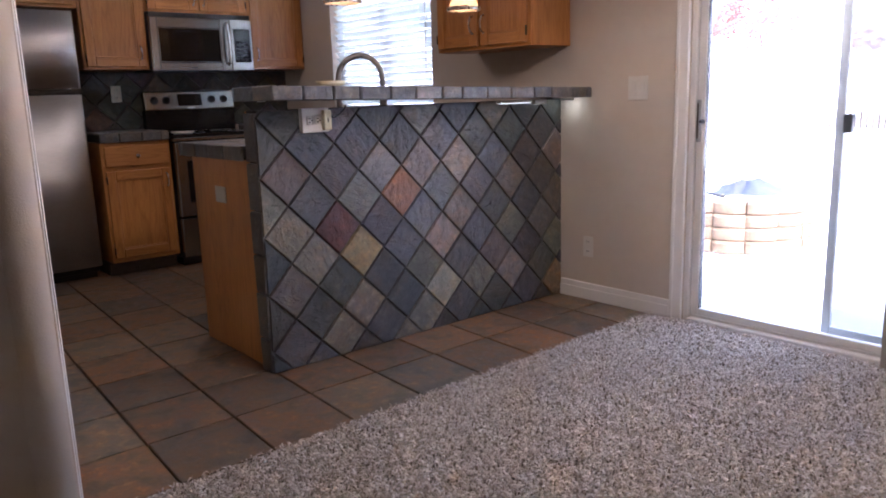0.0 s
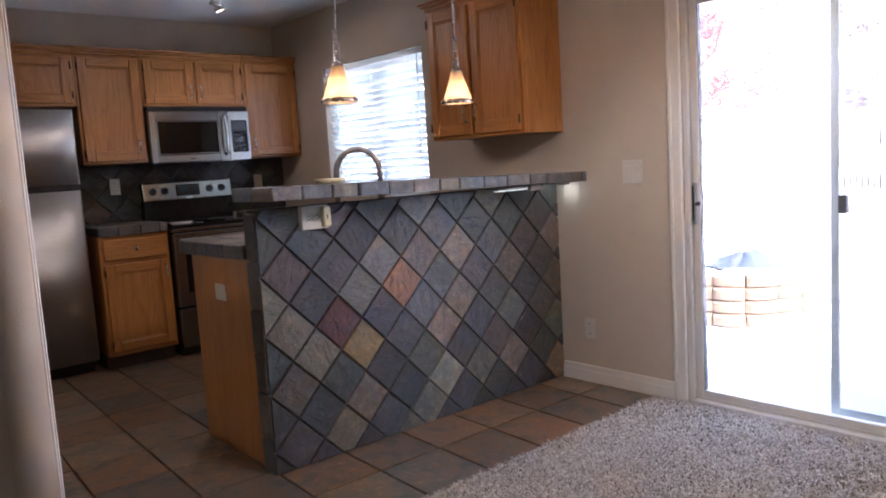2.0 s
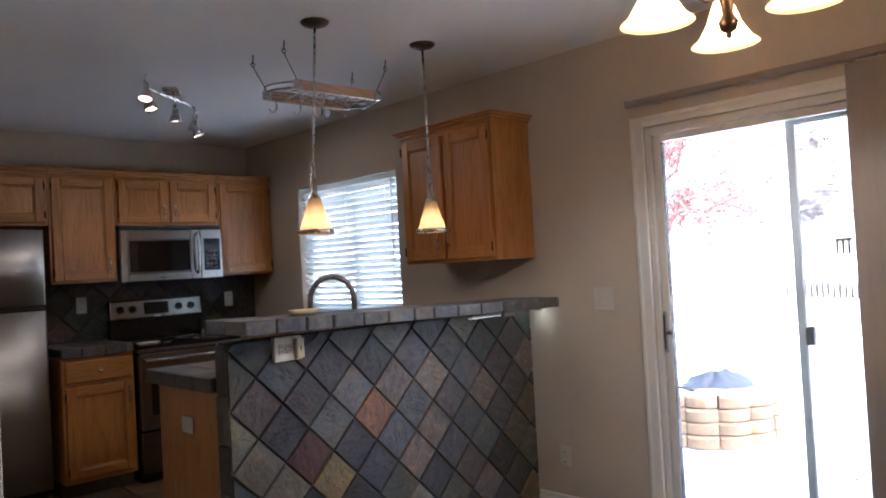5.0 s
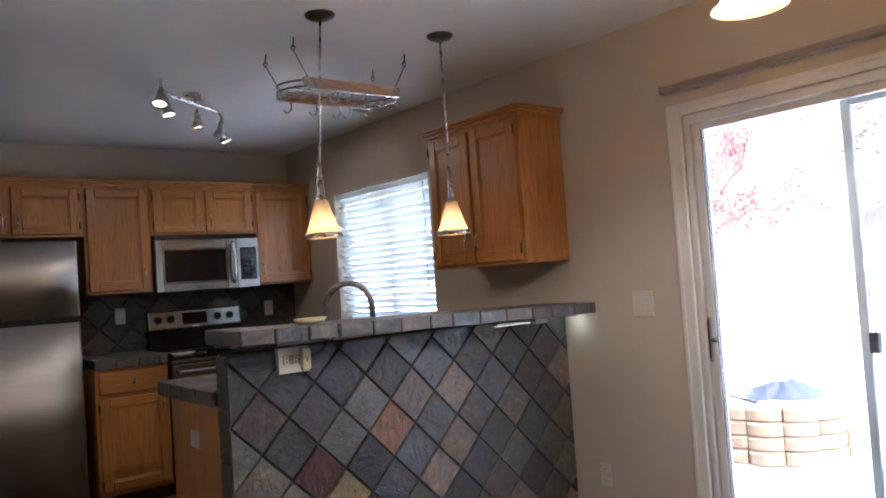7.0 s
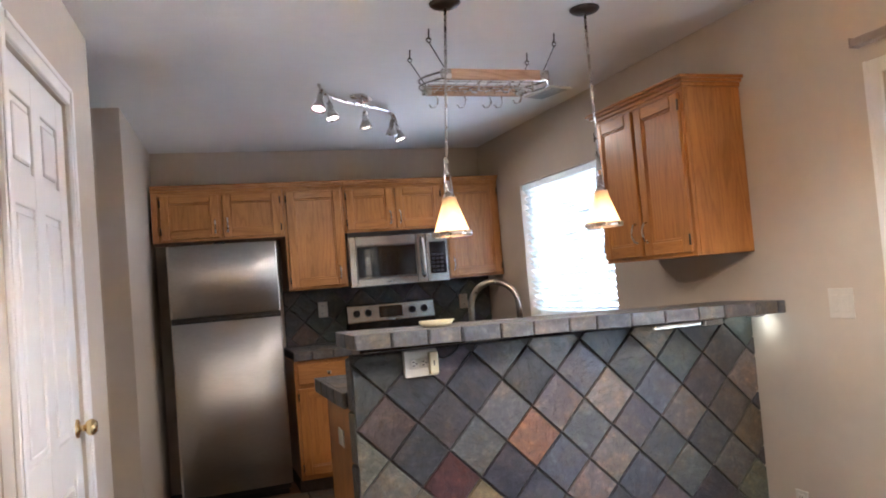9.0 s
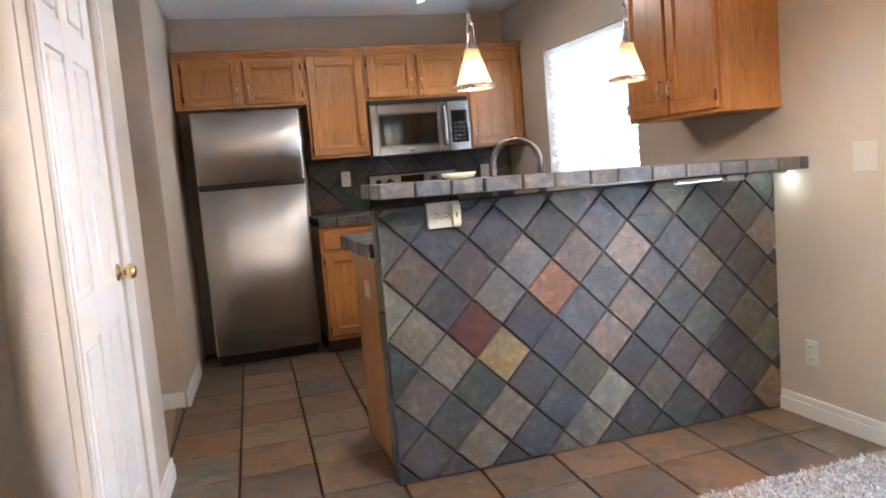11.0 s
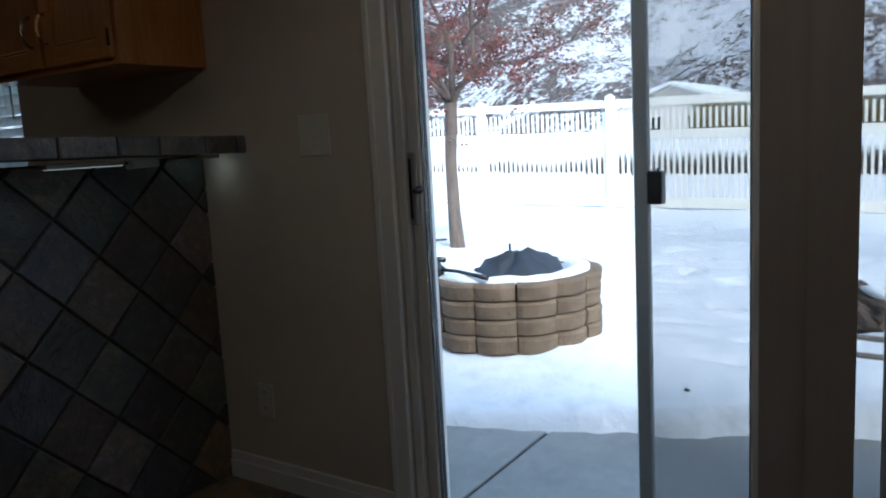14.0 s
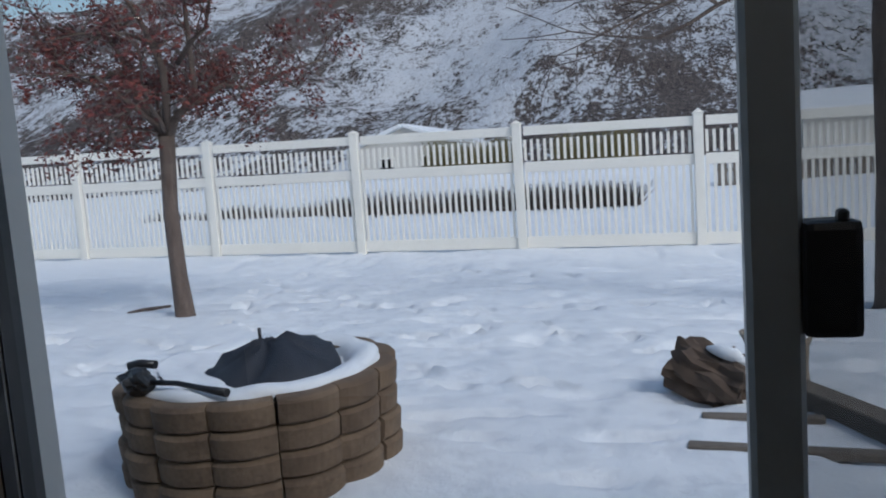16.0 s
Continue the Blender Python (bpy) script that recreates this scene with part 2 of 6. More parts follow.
def carpet_mat():
    m, t, b = base_mat("frieze_carpet", 1.0)
    v = coords(t)
    n1, n2, n3 = noise_tex(t, v, 130.0, 3, 0.7), noise_tex(t, v, 45.0, 3), noise_tex(t, v, 2.0, 3)
    c = ramp(t, n1, [(0.30, (0.20, 0.165, 0.125)), (0.50, (0.42, 0.365, 0.30)), (0.70, (0.62, 0.565, 0.49))]).outputs[0]
    c = mix(t, 0.5, c, ramp(t, n2, [(0.35, (0.72, 0.72, 0.72)), (0.65, (1.15, 1.15, 1.15))]).outputs[0], "MULTIPLY")
    c = mix(t, 0.6, c, ramp(t, n3, [(0.3, (0.86, 0.86, 0.86)), (0.7, (1.08, 1.08, 1.08))]).outputs[0], "MULTIPLY")
    link(t, c, b.inputs["Base Color"])
    b.inputs["Sheen Weight"].default_value = 0.2
    bump(t, b, mix(t, 0.5, n1, n2), 1.0, 0.02)
    return m


M["carpet"] = carpet_mat()


def tuft_mat():
    m, t, b = base_mat("carpet_yarn", 1.0)
    g = t.nodes.new("ShaderNodeNewGeometry")
    c = ramp(t, g.outputs["Random Per Island"], [(0.0, (0.23, 0.185, 0.15)), (0.28, (0.44, 0.38, 0.325)), (0.6, (0.60, 0.54, 0.475)), (1.0, (0.78, 0.73, 0.67))]).outputs[0]
    link(t, c, b.inputs["Base Color"])
    return m


M["yarn"] = tuft_mat()


def steel_mat(name, lo, hi, tone):
    m, t, b = base_mat(name, 0.33, 1.0)
    v = coords(t, (0.6, 40, 40))
    n, big = noise_tex(t, v, 14.0, 4), noise_tex(t, coords(t), 3.0, 3)
    link(t, ramp(t, n, [(0.3, tuple(x * 0.9 for x in tone)), (0.7, tuple(x * 1.1 for x in tone))]).outputs[0], b.inputs["Base Color"])
    link(t, ramp(t, big, [(0.3, (lo, lo, lo)), (0.7, (hi, hi, hi))]).outputs[0], b.inputs["Roughness"])
    tan = t.nodes.new("ShaderNodeTangent")
    tan.direction_type, tan.axis = "RADIAL", "Z"
    link(t, tan.outputs[0], b.inputs["Tangent"])
    b.inputs["Anisotropic"].default_value, b.inputs["Anisotropic Rotation"].default_value = 0.0, 0.0
    bump(t, b, n, 0.06, 0.001)
    return m


M["steel"] = steel_mat("brushed_stainless", 0.38, 0.50, (0.56, 0.535, 0.50))
M["trim_steel"] = steel_mat("smooth_stainless", 0.20, 0.28, (0.33, 0.32, 0.30))


def glass_mat(name, rough=0.0, tint=(0.96, 0.985, 0.98)):
    m, t, b = base_mat(name, rough)
    b.inputs["Base Color"].default_value = (*tint, 1)
    b.inputs["Transmission Weight"].default_value, b.inputs["IOR"].default_value = 1.0, 1.45
    return m


M["glass"] = glass_mat("clear_glass")
M["oven_glass"] = surf("dark_oven_glass", (0.008, 0.008, 0.009), (0.014, 0.014, 0.015), 3.0, 0.06, rvar=0.03)


def screen_mat():
    m, t, b = base_mat("insect_screen_mesh", 0.8)
    b.inputs["Base Color"].default_value = (0.10, 0.10, 0.10, 1)
    tr, mx = t.nodes.new("ShaderNodeBsdfTransparent"), t.nodes.new("ShaderNodeMixShader")
    mx.inputs[0].default_value = 0.32
    link(t, tr.outputs[0], mx.inputs[1])
    link(t, b.outputs[0], mx.inputs[2])
    link(t, mx.outputs[0], t.nodes["Material Output"].inputs["Surface"])
    return m


M["screen"] = screen_mat()


def glow(name, colour, strength, base=(0.8, 0.7, 0.5)):
    m, t, b = base_mat(name, 0.5)
    b.inputs["Base Color"].default_value = (*base, 1)
    b.inputs["Emission Color"].default_value = (*colour, 1)
    b.inputs["Emission Strength"].default_value = strength
    n = noise_tex(t, coords(t), 14.0, 3)
    link(t, ramp(t, n, [(0.3, tuple(x * 0.86 for x in colour)), (0.7, colour)]).outputs[0], b.inputs["Emission Color"])
    return m




def alabaster_mat():
    """Frosted glass that lets half of the bulb's light through and scatters the rest."""
    m, t, b = base_mat("lit_alabaster_glass", 0.45)
    n = noise_tex(t, coords(t), 14.0, 3)
    tone = ramp(t, n, [(0.3, (0.70, 0.56, 0.39)), (0.7, (0.80, 0.68, 0.50))]).outputs[0]
    link(t, tone, b.inputs["Base Color"])
    b.inputs["Emission Color"].default_value, b.inputs["Emission Strength"].default_value = (1.0, 0.69, 0.42, 1), 0.009
    tr, tl = t.nodes.new("ShaderNodeBsdfTransparent"), t.nodes.new("ShaderNodeBsdfTranslucent")
    tr.inputs[0].default_value = (1.0, 0.84, 0.62, 1)
    link(t, tone, tl.inputs[0])
    m1, m2 = t.nodes.new("ShaderNodeMixShader"), t.nodes.new("ShaderNodeMixShader")
    m1.inputs[0].default_value, m2.inputs[0].default_value = 0.5, 0.42
    link(t, b.outputs[0], m1.inputs[1])
    link(t, tl.outputs[0], m1.inputs[2])
    link(t, m1.outputs[0], m2.inputs[1])
    link(t, tr.outputs[0], m2.inputs[2])
    link(t, m2.outputs[0], t.nodes["Material Output"].inputs["Surface"])
    return m


M["alabaster"] = alabaster_mat()
M["bulb"] = glow("lamp_bulb", (1.0, 0.78, 0.50), 0.12)
M["spot"] = glow("spot_lamp_face", (1.0, 0.82, 0.58), 0.4)
M["redspot"] = glow("spot_lamp_face_rosy", (1.0, 0.62, 0.60), 0.4)
M["led"] = glow("led_strip", (0.90, 1.0, 0.86), 0.10, (0.85, 0.85, 0.82))


def snow_mat():
    m, t, b = base_mat("old_snow", 0.75)
    v = coords(t)
    n, f, g, patch = noise_tex(t, v, 1.3, 4), noise_tex(t, v, 8.0, 6, 0.65), noise_tex(t, v, 42.0, 4, 0.65), noise_tex(t, v, 3.4, 6, 0.72)
    c = ramp(t, n, [(0.3, (0.74, 0.765, 0.80)), (0.7, (0.84, 0.855, 0.87))]).outputs[0]
    c = mix(t, 1.0, c, ramp(t, f, [(0.30, (0.80, 0.81, 0.83)), (0.52, (1, 1, 1))]).outputs[0], "MULTIPLY")
    c = mix(t, 1.0, c, ramp(t, patch, [(0.262, (0.40, 0.36, 0.31)), (0.318, (1, 1, 1))]).outputs[0], "MULTIPLY")
    link(t, c, b.inputs["Base Color"])
    bump(t, b, mix(t, 0.10, mix(t, 0.4, n, f), g), 0.6, 0.07)
    return m


M["snow"] = snow_mat()


def hill_mat():
    m, t, b = base_mat("snowy_scrub_hillside", 0.95)
    v = coords(t, (0.26, 1, 0.40))
    # gullies run down the slope on a slant
    slant = t.nodes.new("ShaderNodeVectorRotate")
    slant.rotation_type = "Z_AXIS"
    slant.inputs["Angle"].default_value = 0.6
    link(t, v, slant.inputs["Vector"])
    v = slant.outputs[0]
    big, mid = noise_tex(t, v, 0.026, 3, 0.55), noise_tex(t, v, 0.17, 6, 0.74)
    near = coords(t, (0.5, 1, 0.7))
    fine, bits = noise_tex(t, near, 0.62, 6, 0.80), noise_tex(t, near, 1.9, 4, 0.75)
    scrub = ramp(t, bits, [(0.34, (0.024, 0.019, 0.018)), (0.50, (0.090, 0.070, 0.062)), (0.66, (0.22, 0.175, 0.15))]).outputs[0]
    w = mix(t, 0.50, mid, fine)
    w = mix(t, 0.32, w, bits)
    w = mix(t, 0.26, w, big)
    cover = ramp(t, w, [(0.496, (0, 0, 0)), (0.508, (0.80, 0.80, 0.80)), (0.55, (1, 1, 1))]).outputs[0]
    link(t, mix(t, cover, scrub, (0.72, 0.74, 0.78)), b.inputs["Base Color"])
    bump(t, b, w, 1.0, 3.0)
    return m


M["hill"] = hill_mat()


def leaf_mat():
    m, t, b = base_mat("dry_red_leaf", 0.8)
    g = t.nodes.new("ShaderNodeNewGeometry")
    link(t, ramp(t, g.outputs["Random Per Island"], [(0, (0.06, 0.014, 0.013)), (0.5, (0.13, 0.026, 0.024)), (1, (0.21, 0.060, 0.042))]).outputs[0], b.inputs["Base Color"])
    return m


M["leaf"] = leaf_mat()


# ---- mesh helpers ----
def add_box(bm, a, c, bev=0.0, m=None, seg=1):
    """A box between corners a and c, in the frame m, with bevelled edges."""
    lo, hi = [min(p, q) for p, q in zip(a, c)], [max(p, q) for p, q in zip(a, c)]
    mat = Matrix.Translation([(p + q) / 2 for p, q in zip(lo, hi)]) @ Matrix.Diagonal([*[q - p for p, q in zip(lo, hi)], 1])
    got = bmesh.ops.create_cube(bm, size=1, matrix=(m or Matrix()) @ mat)
    if bev:
        edges = list({e for v in got["verts"] for e in v.link_edges})
        bmesh.ops.bevel(bm, geom=edges, offset=bev, segments=seg, affect="EDGES", profile=0.6)
    return bm


def box(a, c, bev=0.0, m=None, seg=1):
    return add_box(bmesh.new(), a, c, bev, m, seg)


def add_lathe(bm, profile, segs=24, m=None, closed=False):
    """Turns a profile of (radius, z) about z."""
    m = m or Matrix()
    rings = []
    for r, z in profile:
        rings.append([bm.verts.new(m @ Vector((r * math.cos(k * math.tau / segs), r * math.sin(k * math.tau / segs), z))) for k in range(segs)])
    for a, c in zip(rings, rings[1:]):
        for k in range(segs):
            f = bm.faces.new((a[k], a[(k + 1) % segs], c[(k + 1) % segs], c[k]))
            f.smooth = True
    if closed:
        bm.faces.new(rings[0][::-1])
        bm.faces.new(rings[-1])
    return bm


def lathe(profile, segs=24, m=None, closed=False):
    return add_lathe(bmesh.new(), profile, segs, m, closed)


def add_tube(bm, points, radii, segs=8):
    """A tube through points, with one radius or a radius at each."""
    pts = [Vector(p) for p in points]
    if not isinstance(radii, (list, tuple)):
        radii = [radii] * len(pts)
    up, rings = None, []
    for k, p in enumerate(pts):
        d = (pts[min(k + 1, len(pts) - 1)] - pts[max(k - 1, 0)]).normalized()
        if up is None:
            up = d.orthogonal().normalized()
        up = (up - d * up.dot(d))
        up = up.normalized() if up.length > 1e-5 else d.orthogonal().normalized()
        side = d.cross(up)
        rings.append([bm.verts.new(p + radii[k] * (math.cos(a) * up + math.sin(a) * side)) for a in [j * math.tau / segs for j in range(segs)]])
    for a, c in zip(rings, rings[1:]):
        for k in range(segs):
            f = bm.faces.new((a[k], a[(k + 1) % segs], c[(k + 1) % segs], c[k]))
            f.smooth = True
    bm.faces.new(rings[0][::-1])
    bm.faces.new(rings[-1])
    return bm


def tube(points, radii, segs=8):
    return add_tube(bmesh.new(), points, radii, segs)


def mesh_of(bm, name, material):
    bmesh.ops.recalc_face_normals(bm, faces=bm.faces)
    me = bpy.data.meshes.new(name)
    bm.to_mesh(me)
    bm.free()
    me.materials.append(material)
    return me


def part(name, bm, material, parent=None, label=""):
    """Links a bmesh as one mesh object under a thing or a part."""
    ob = new(name, mesh_of(bm, name, M[material] if isinstance(material, str) else material))
    ob.parent = parent
    return tagged(ob, label) if label else ob


def thing(name, m, label, category, group=""):
    ob = new(name)
    ob.matrix_world = m
    ob.empty_display_size = 0.05
    return tagged(ob, label, category, group)


def solo(name, bm, material, label, category, m=None, kind="", group=""):
    ob = part(name, bm, material)
    if m is not None:
        ob.matrix_world = m
    return tagged(ob, label, category, group, kind)


def wall_with_holes(name, u0, u1, z0, z1, holes, thick, m, material, label):
    """A wall in the u-z plane of the frame m, thick along +y, with rectangular openings through it."""
    us = sorted({u0, u1, *[h[0] for h in holes], *[h[1] for h in holes]})
    zs = sorted({z0, z1, *[h[2] for h in holes], *[h[3] for h in holes]})
    bm = bmesh.new()
    solid = {}
    for i, (a, c) in enumerate(zip(us, us[1:])):
        for j, (d, e) in enumerate(zip(zs, zs[1:])):
            solid[i, j] = not any(h[0] <= (a + c) / 2 <= h[1] and h[2] <= (d + e) / 2 <= h[3] for h in holes)
    vert = {}

    def v(u, y, z):
        key = (round(u, 4), y, round(z, 4))
        if key not in vert:
            vert[key] = bm.verts.new(m @ Vector((u, y, z)))
        return vert[key]

    for (i, j), full in solid.items():
        if not full:
            continue
        a, c, d, e = us[i], us[i + 1], zs[j], zs[j + 1]
        bm.faces.new((v(a, 0, d), v(c, 0, d), v(c, 0, e), v(a, 0, e)))
        bm.faces.new((v(a, thick, e), v(c, thick, e), v(c, thick, d), v(a, thick, d)))
        for (di, dj), (p, q) in (((-1, 0), ((a, d), (a, e))), ((1, 0), ((c, e), (c, d))), ((0, -1), ((c, d), (a, d))), ((0, 1), ((a, e), (c, e)))):
            if not solid.get((i + di, j + dj), False):
                bm.faces.new((v(p[0], 0, p[1]), v(q[0], 0, q[1]), v(q[0], thick, q[1]), v(p[0], thick, p[1])))
    return tagged(part(name, bm, material), label, "wall", "", "structure")


def clip(poly, keep):
    """Clips a polygon by half planes (nu, nv, d): nu*u + nv*v <= d."""
    for nu, nv, d in keep:
        out = []
        for (a, c) in zip(poly, poly[1:] + poly[:1]):
            fa, fc = nu * a[0] + nv * a[1] - d, nu * c[0] + nv * c[1] - d
            if fa <= 0:
                out.append(a)
            if (fa < 0 < fc) or (fc < 0 < fa):
                s = fa / (fa - fc)
                out.append((a[0] + s * (c[0] - a[0]), a[1] + s * (c[1] - a[1])))
        poly = out
        if len(poly) < 3:
            return []
    return poly


def area_of(poly):
    return 0.5 * sum(a[0] * c[1] - c[0] * a[1] for a, c in zip(poly, poly[1:] + poly[:1]))


def tile_mesh(name, poly, thick, chamfer, material, wobble=0.0):
    """A cut stone piece: the polygon raised by thick, its upper edge chamfered and a little uneven."""
    n = len(poly)
    cu, cv = sum(p[0] for p in poly) / n, sum(p[1] for p in poly) / n
    bm = bmesh.new()
    lo = [bm.verts.new((u, v, 0)) for u, v in poly]
    mid = [bm.verts.new((u, v, thick - chamfer + random.uniform(-wobble, wobble))) for u, v in poly]
    top = []
    for u, v in poly:
        d = max(math.hypot(u - cu, v - cv), 1e-4)
        s = 1 - min(chamfer * 1.6 / d, 0.4)
        top.append(bm.verts.new((cu + (u - cu) * s, cv + (v - cv) * s, thick + random.uniform(-wobble, wobble))))
    for k in range(n):
        j = (k + 1) % n
        bm.faces.new((lo[k], lo[j], mid[j], mid[k]))
        bm.faces.new((mid[k], mid[j], top[j], top[k]))
    bm.faces.new(top)
    me = bpy.data.meshes.new(name)
    bm.to_mesh(me)
    bm.free()
    me.materials.append(M[material])
    return me


def piece(name, me, parent, m, colour=None):
    ob = new(name, me)
    ob.parent = parent
    ob.matrix_local = m
    if colour:
        ob.color = (*colour, 1)
    return ob


# ---- the rooms: floor, walls, ceiling ----
CEIL, BACK, BARX = 2.42, 3.0, -1.815
# the lane of wall beside the pantry door leans a few degrees from the kitchen's grid
PANTRY = pose(-2.785, -0.855, 0, 0, 0, 90 - 4.3)
FRIDGE_WALL = pose(-2.635, 1.66, 0, 0, 0, 90 - 4.5)
EAST = pose(0, 0, 0, 0, 0, -90)          # u runs towards -y, the wall's thickness towards +x

subfloor = solo("floor", box((-6.3, -5.4, -0.20), (0.14, 3.1, -0.016)), "floor_grout", "dark grout bed below the slate and carpet", "floor", kind="structure")
ceiling = solo("ceiling", box((-6.3, -5.4, CEIL), (0.14, 3.1, CEIL + 0.12)), "ceiling", "white textured flat ceiling over the kitchen and dining room", "ceiling", kind="structure")

# the east wall: sliding door opening and kitchen window
wall_with_holes("wall_east", -3.1, 5.4, -0.2, CEIL, [(0.77, 2.50, -0.02, 1.945), (-2.25, -1.08, 1.02, 1.99)], 0.14, EAST, "paint",
                "beige painted wall with the sliding door and kitchen window")
wall_with_holes("wall_north", -3.9, 0.14, -0.2, CEIL, [], 0.14, pose(0, BACK, 0), "paint", "beige painted kitchen wall behind the cabinets")
wall_with_holes("wall_south", -6.3, 0.14, -0.2, CEIL, [], -0.14, pose(0, -5.26, 0), "paint", "plain beige painted wall behind the walker")
wall_with_holes("wall_west", -5.4, 2.2, -0.2, CEIL, [], 0.14, pose(-6.16, 0, 0, 0, 0, 90), "paint", "beige painted far side wall of the dining room")
TURN = pose(-2.8826, -0.8438, 0, 0, 0, -35)
wall_with_holes("wall_hall_south", -4.4, 0.0, -0.2, CEIL, [], 0.12, TURN, "paint", "shaded beige wall returning beside the pantry door")
wall_with_holes("wall_pantry", 0.06, 1.412, -0.2, CEIL, [(0.215, 0.945, -0.02, 2.04)], 0.12, PANTRY, "paint", "beige painted wall around the pantry door")
wall_with_holes("wall_fridge_side", 0.0, 1.36, -0.2, CEIL, [], 0.14, FRIDGE_WALL, "paint", "beige painted wall beside the refrigerator")
wall_with_holes("wall_hall_north", -4.6, -2.77, -0.2, CEIL, [(-3.62, -2.87, -0.02, 2.05)], 0.12, pose(0, 1.66, 0), "paint", "shaded beige hall wall with a white door casing")
wall_with_holes("wall_hall_end", -1.0, 1.8, -0.2, CEIL, [], 0.12, pose(-4.6, 0, 0, 0, 0, 90), "paint", "shaded end wall of the short hall")
# the rounded outer corner of the pantry wall
solo("corner_bead", lathe([(0.062, -0.015), (0.062, CEIL - 0.001)], 32, pose(-2.847, -0.793, 0), True), "paint", "rounded bullnose wall corner painted beige", "wall corner", kind="structure")
hall_floor = solo("hall_carpet", box((-4.6, 0.30, -0.016), (-2.70, 1.66, 0.004)), "hallcarpet", "tan carpet of the short hall", "carpet", kind="structure")


def strip(name, m, u0, u1, z0, z1, depth, label, category="trim", profile=None):
    """A moulded strip on a wall, in the wall's frame, standing into the room."""
    bm = bmesh.new()
    add_box(bm, (u0, -depth, z0), (u1, 0, z1), 0.003, m)
    if profile == "base":
        add_box(bm, (u0, -depth - 0.005, z0), (u1, -depth, z0 + (z1 - z0) * 0.68), 0.002, m)
    elif profile == "case":
        horizontal = (u1 - u0) > (z1 - z0)
        if horizontal:
            add_box(bm, (u0, -depth - 0.006, z1 - 0.024), (u1, -depth, z1 - 0.003), 0.003, m)
        else:
            add_box(bm, (u0 + 0.004, -depth - 0.006, z0), (u0 + 0.024, -depth, z1), 0.003, m)
    return solo(name, bm, "white", label, category, kind="structure")


strip("baseboard", EAST, 0.002, 0.70, 0.0, 0.092, 0.012, "white painted baseboard along the beige wall", profile="base")
strip("baseboard", EAST, 2.58, 5.26, 0.0, 0.092, 0.012, "white painted baseboard along the beige wall", profile="base")
strip("baseboard", PANTRY, 1.02, 1.425, 0.0, 0.092, 0.012, "white painted baseboard beside the pantry door", profile="base")
strip("baseboard", PANTRY, 0.066, 0.15, 0.0, 0.092, 0.012, "white painted baseboard beside the pantry door", profile="base")
strip("baseboard", FRIDGE_WALL, -0.012, 0.74, 0.0, 0.092, 0.012, "white painted baseboard beside the refrigerator", profile="base")
strip("baseboard", pose(0, 1.66, 0), -2.81, -2.648, 0.004, 0.092, 0.012, "white painted baseboard in the hall", profile="base")
strip("baseboard", TURN, -3.9, -0.01, 0.0, 0.092, 0.012, "white painted baseboard along the shaded wall", profile="base")
# door casings
for u0, u1, z0, z1 in ((0.702, 0.770, 0.0, 1.997), (2.50, 2.568, 0.0, 1.997), (0.7705, 2.4995, 1.945, 1.997)):
    strip("trim", EAST, u0, u1, z0, z1, 0.016, "white moulded casing round the sliding door", profile="case")
for u0, u1, z0, z1 in ((0.152, 0.214, 0.0, 2.102), (0.946, 1.012, 0.0, 2.102), (0.2145, 0.9455, 2.04, 2.102)):
    strip("trim", PANTRY, u0, u1, z0, z1, 0.016, "white moulded casing round the pantry door", profile="case")
for u0, u1, z0, z1 in ((-2.869, -2.812, 0.004, 2.11), (-3.68, -3.622, 0.004, 2.11), (-3.6215, -2.8695, 2.052, 2.11)):
    strip("trim", pose(0, 1.66, 0), u0, u1, z0, z1, 0.016, "white casing of the hall door", profile="case")


# ---- six-panel doors ----
def panel_door(name, m, width, height, label, knob_side=1):
    """A moulded six-panel door; u from the hinge side, its face at y = 0 looking to -y."""
    door = thing(name, m, label, "door")
    door["kind"] = "structure"
    bm = bmesh.new()
    add_box(bm, (0, 0.010, 0.0), (width, 0.036, height))
    st, mid = 0.105, 0.10
    cols = [(st, width / 2 - mid / 2), (width / 2 + mid / 2, width - st)]
    rows = [(0.21, 0.80), (0.93, 1.62), (1.72, height - 0.11)]
    for a, c in ((0, st), (width / 2 - mid / 2, width / 2 + mid / 2), (width - st, width)):
        add_box(bm, (a, 0, 0), (c, 0.011, height), 0.0025)
    for a, c in ((0, 0.21), (0.80, 0.93), (1.62, 1.72), (height - 0.11, height)):
        for p, q in cols:
            add_box(bm, (p - 0.003, 0.0004, a), (q + 0.003, 0.011, c), 0.0025)
    part("door_leaf", bm, "white", door)
    for p, q in cols:
        for a, c in rows:
            bm = bmesh.new()
            add_box(bm, (p + 0.022, 0.001, a + 0.022), (q - 0.022, 0.011, c - 0.022), 0.008)
            part("door_panel", bm, "white", door)
    for z in (0.27, 1.06, height - 0.20):
        bm = bmesh.new()
        add_tube(bm, [(-0.004, -0.007, z - 0.045), (-0.004, -0.007, z + 0.045)], 0.0075, 10)
        add_box(bm, (-0.003, -0.002, z - 0.044), (0.006, 0.001, z + 0.044))
        part("hinge", bm, "nickel", door, "steel butt hinge")
    k = pose(width - 0.062, 0, 0.945, 90, 0, 0)
    knob = part("door_knob", lathe([(0.0, 0.062), (0.018, 0.061), (0.0265, 0.050), (0.027, 0.040), (0.020, 0.029), (0.011, 0.024), (0.010, 0.012), (0.022, 0.009), (0.030, 0.006), (0.031, 0.0)], 24, k), "brass", door, "polished brass knob")
    return door


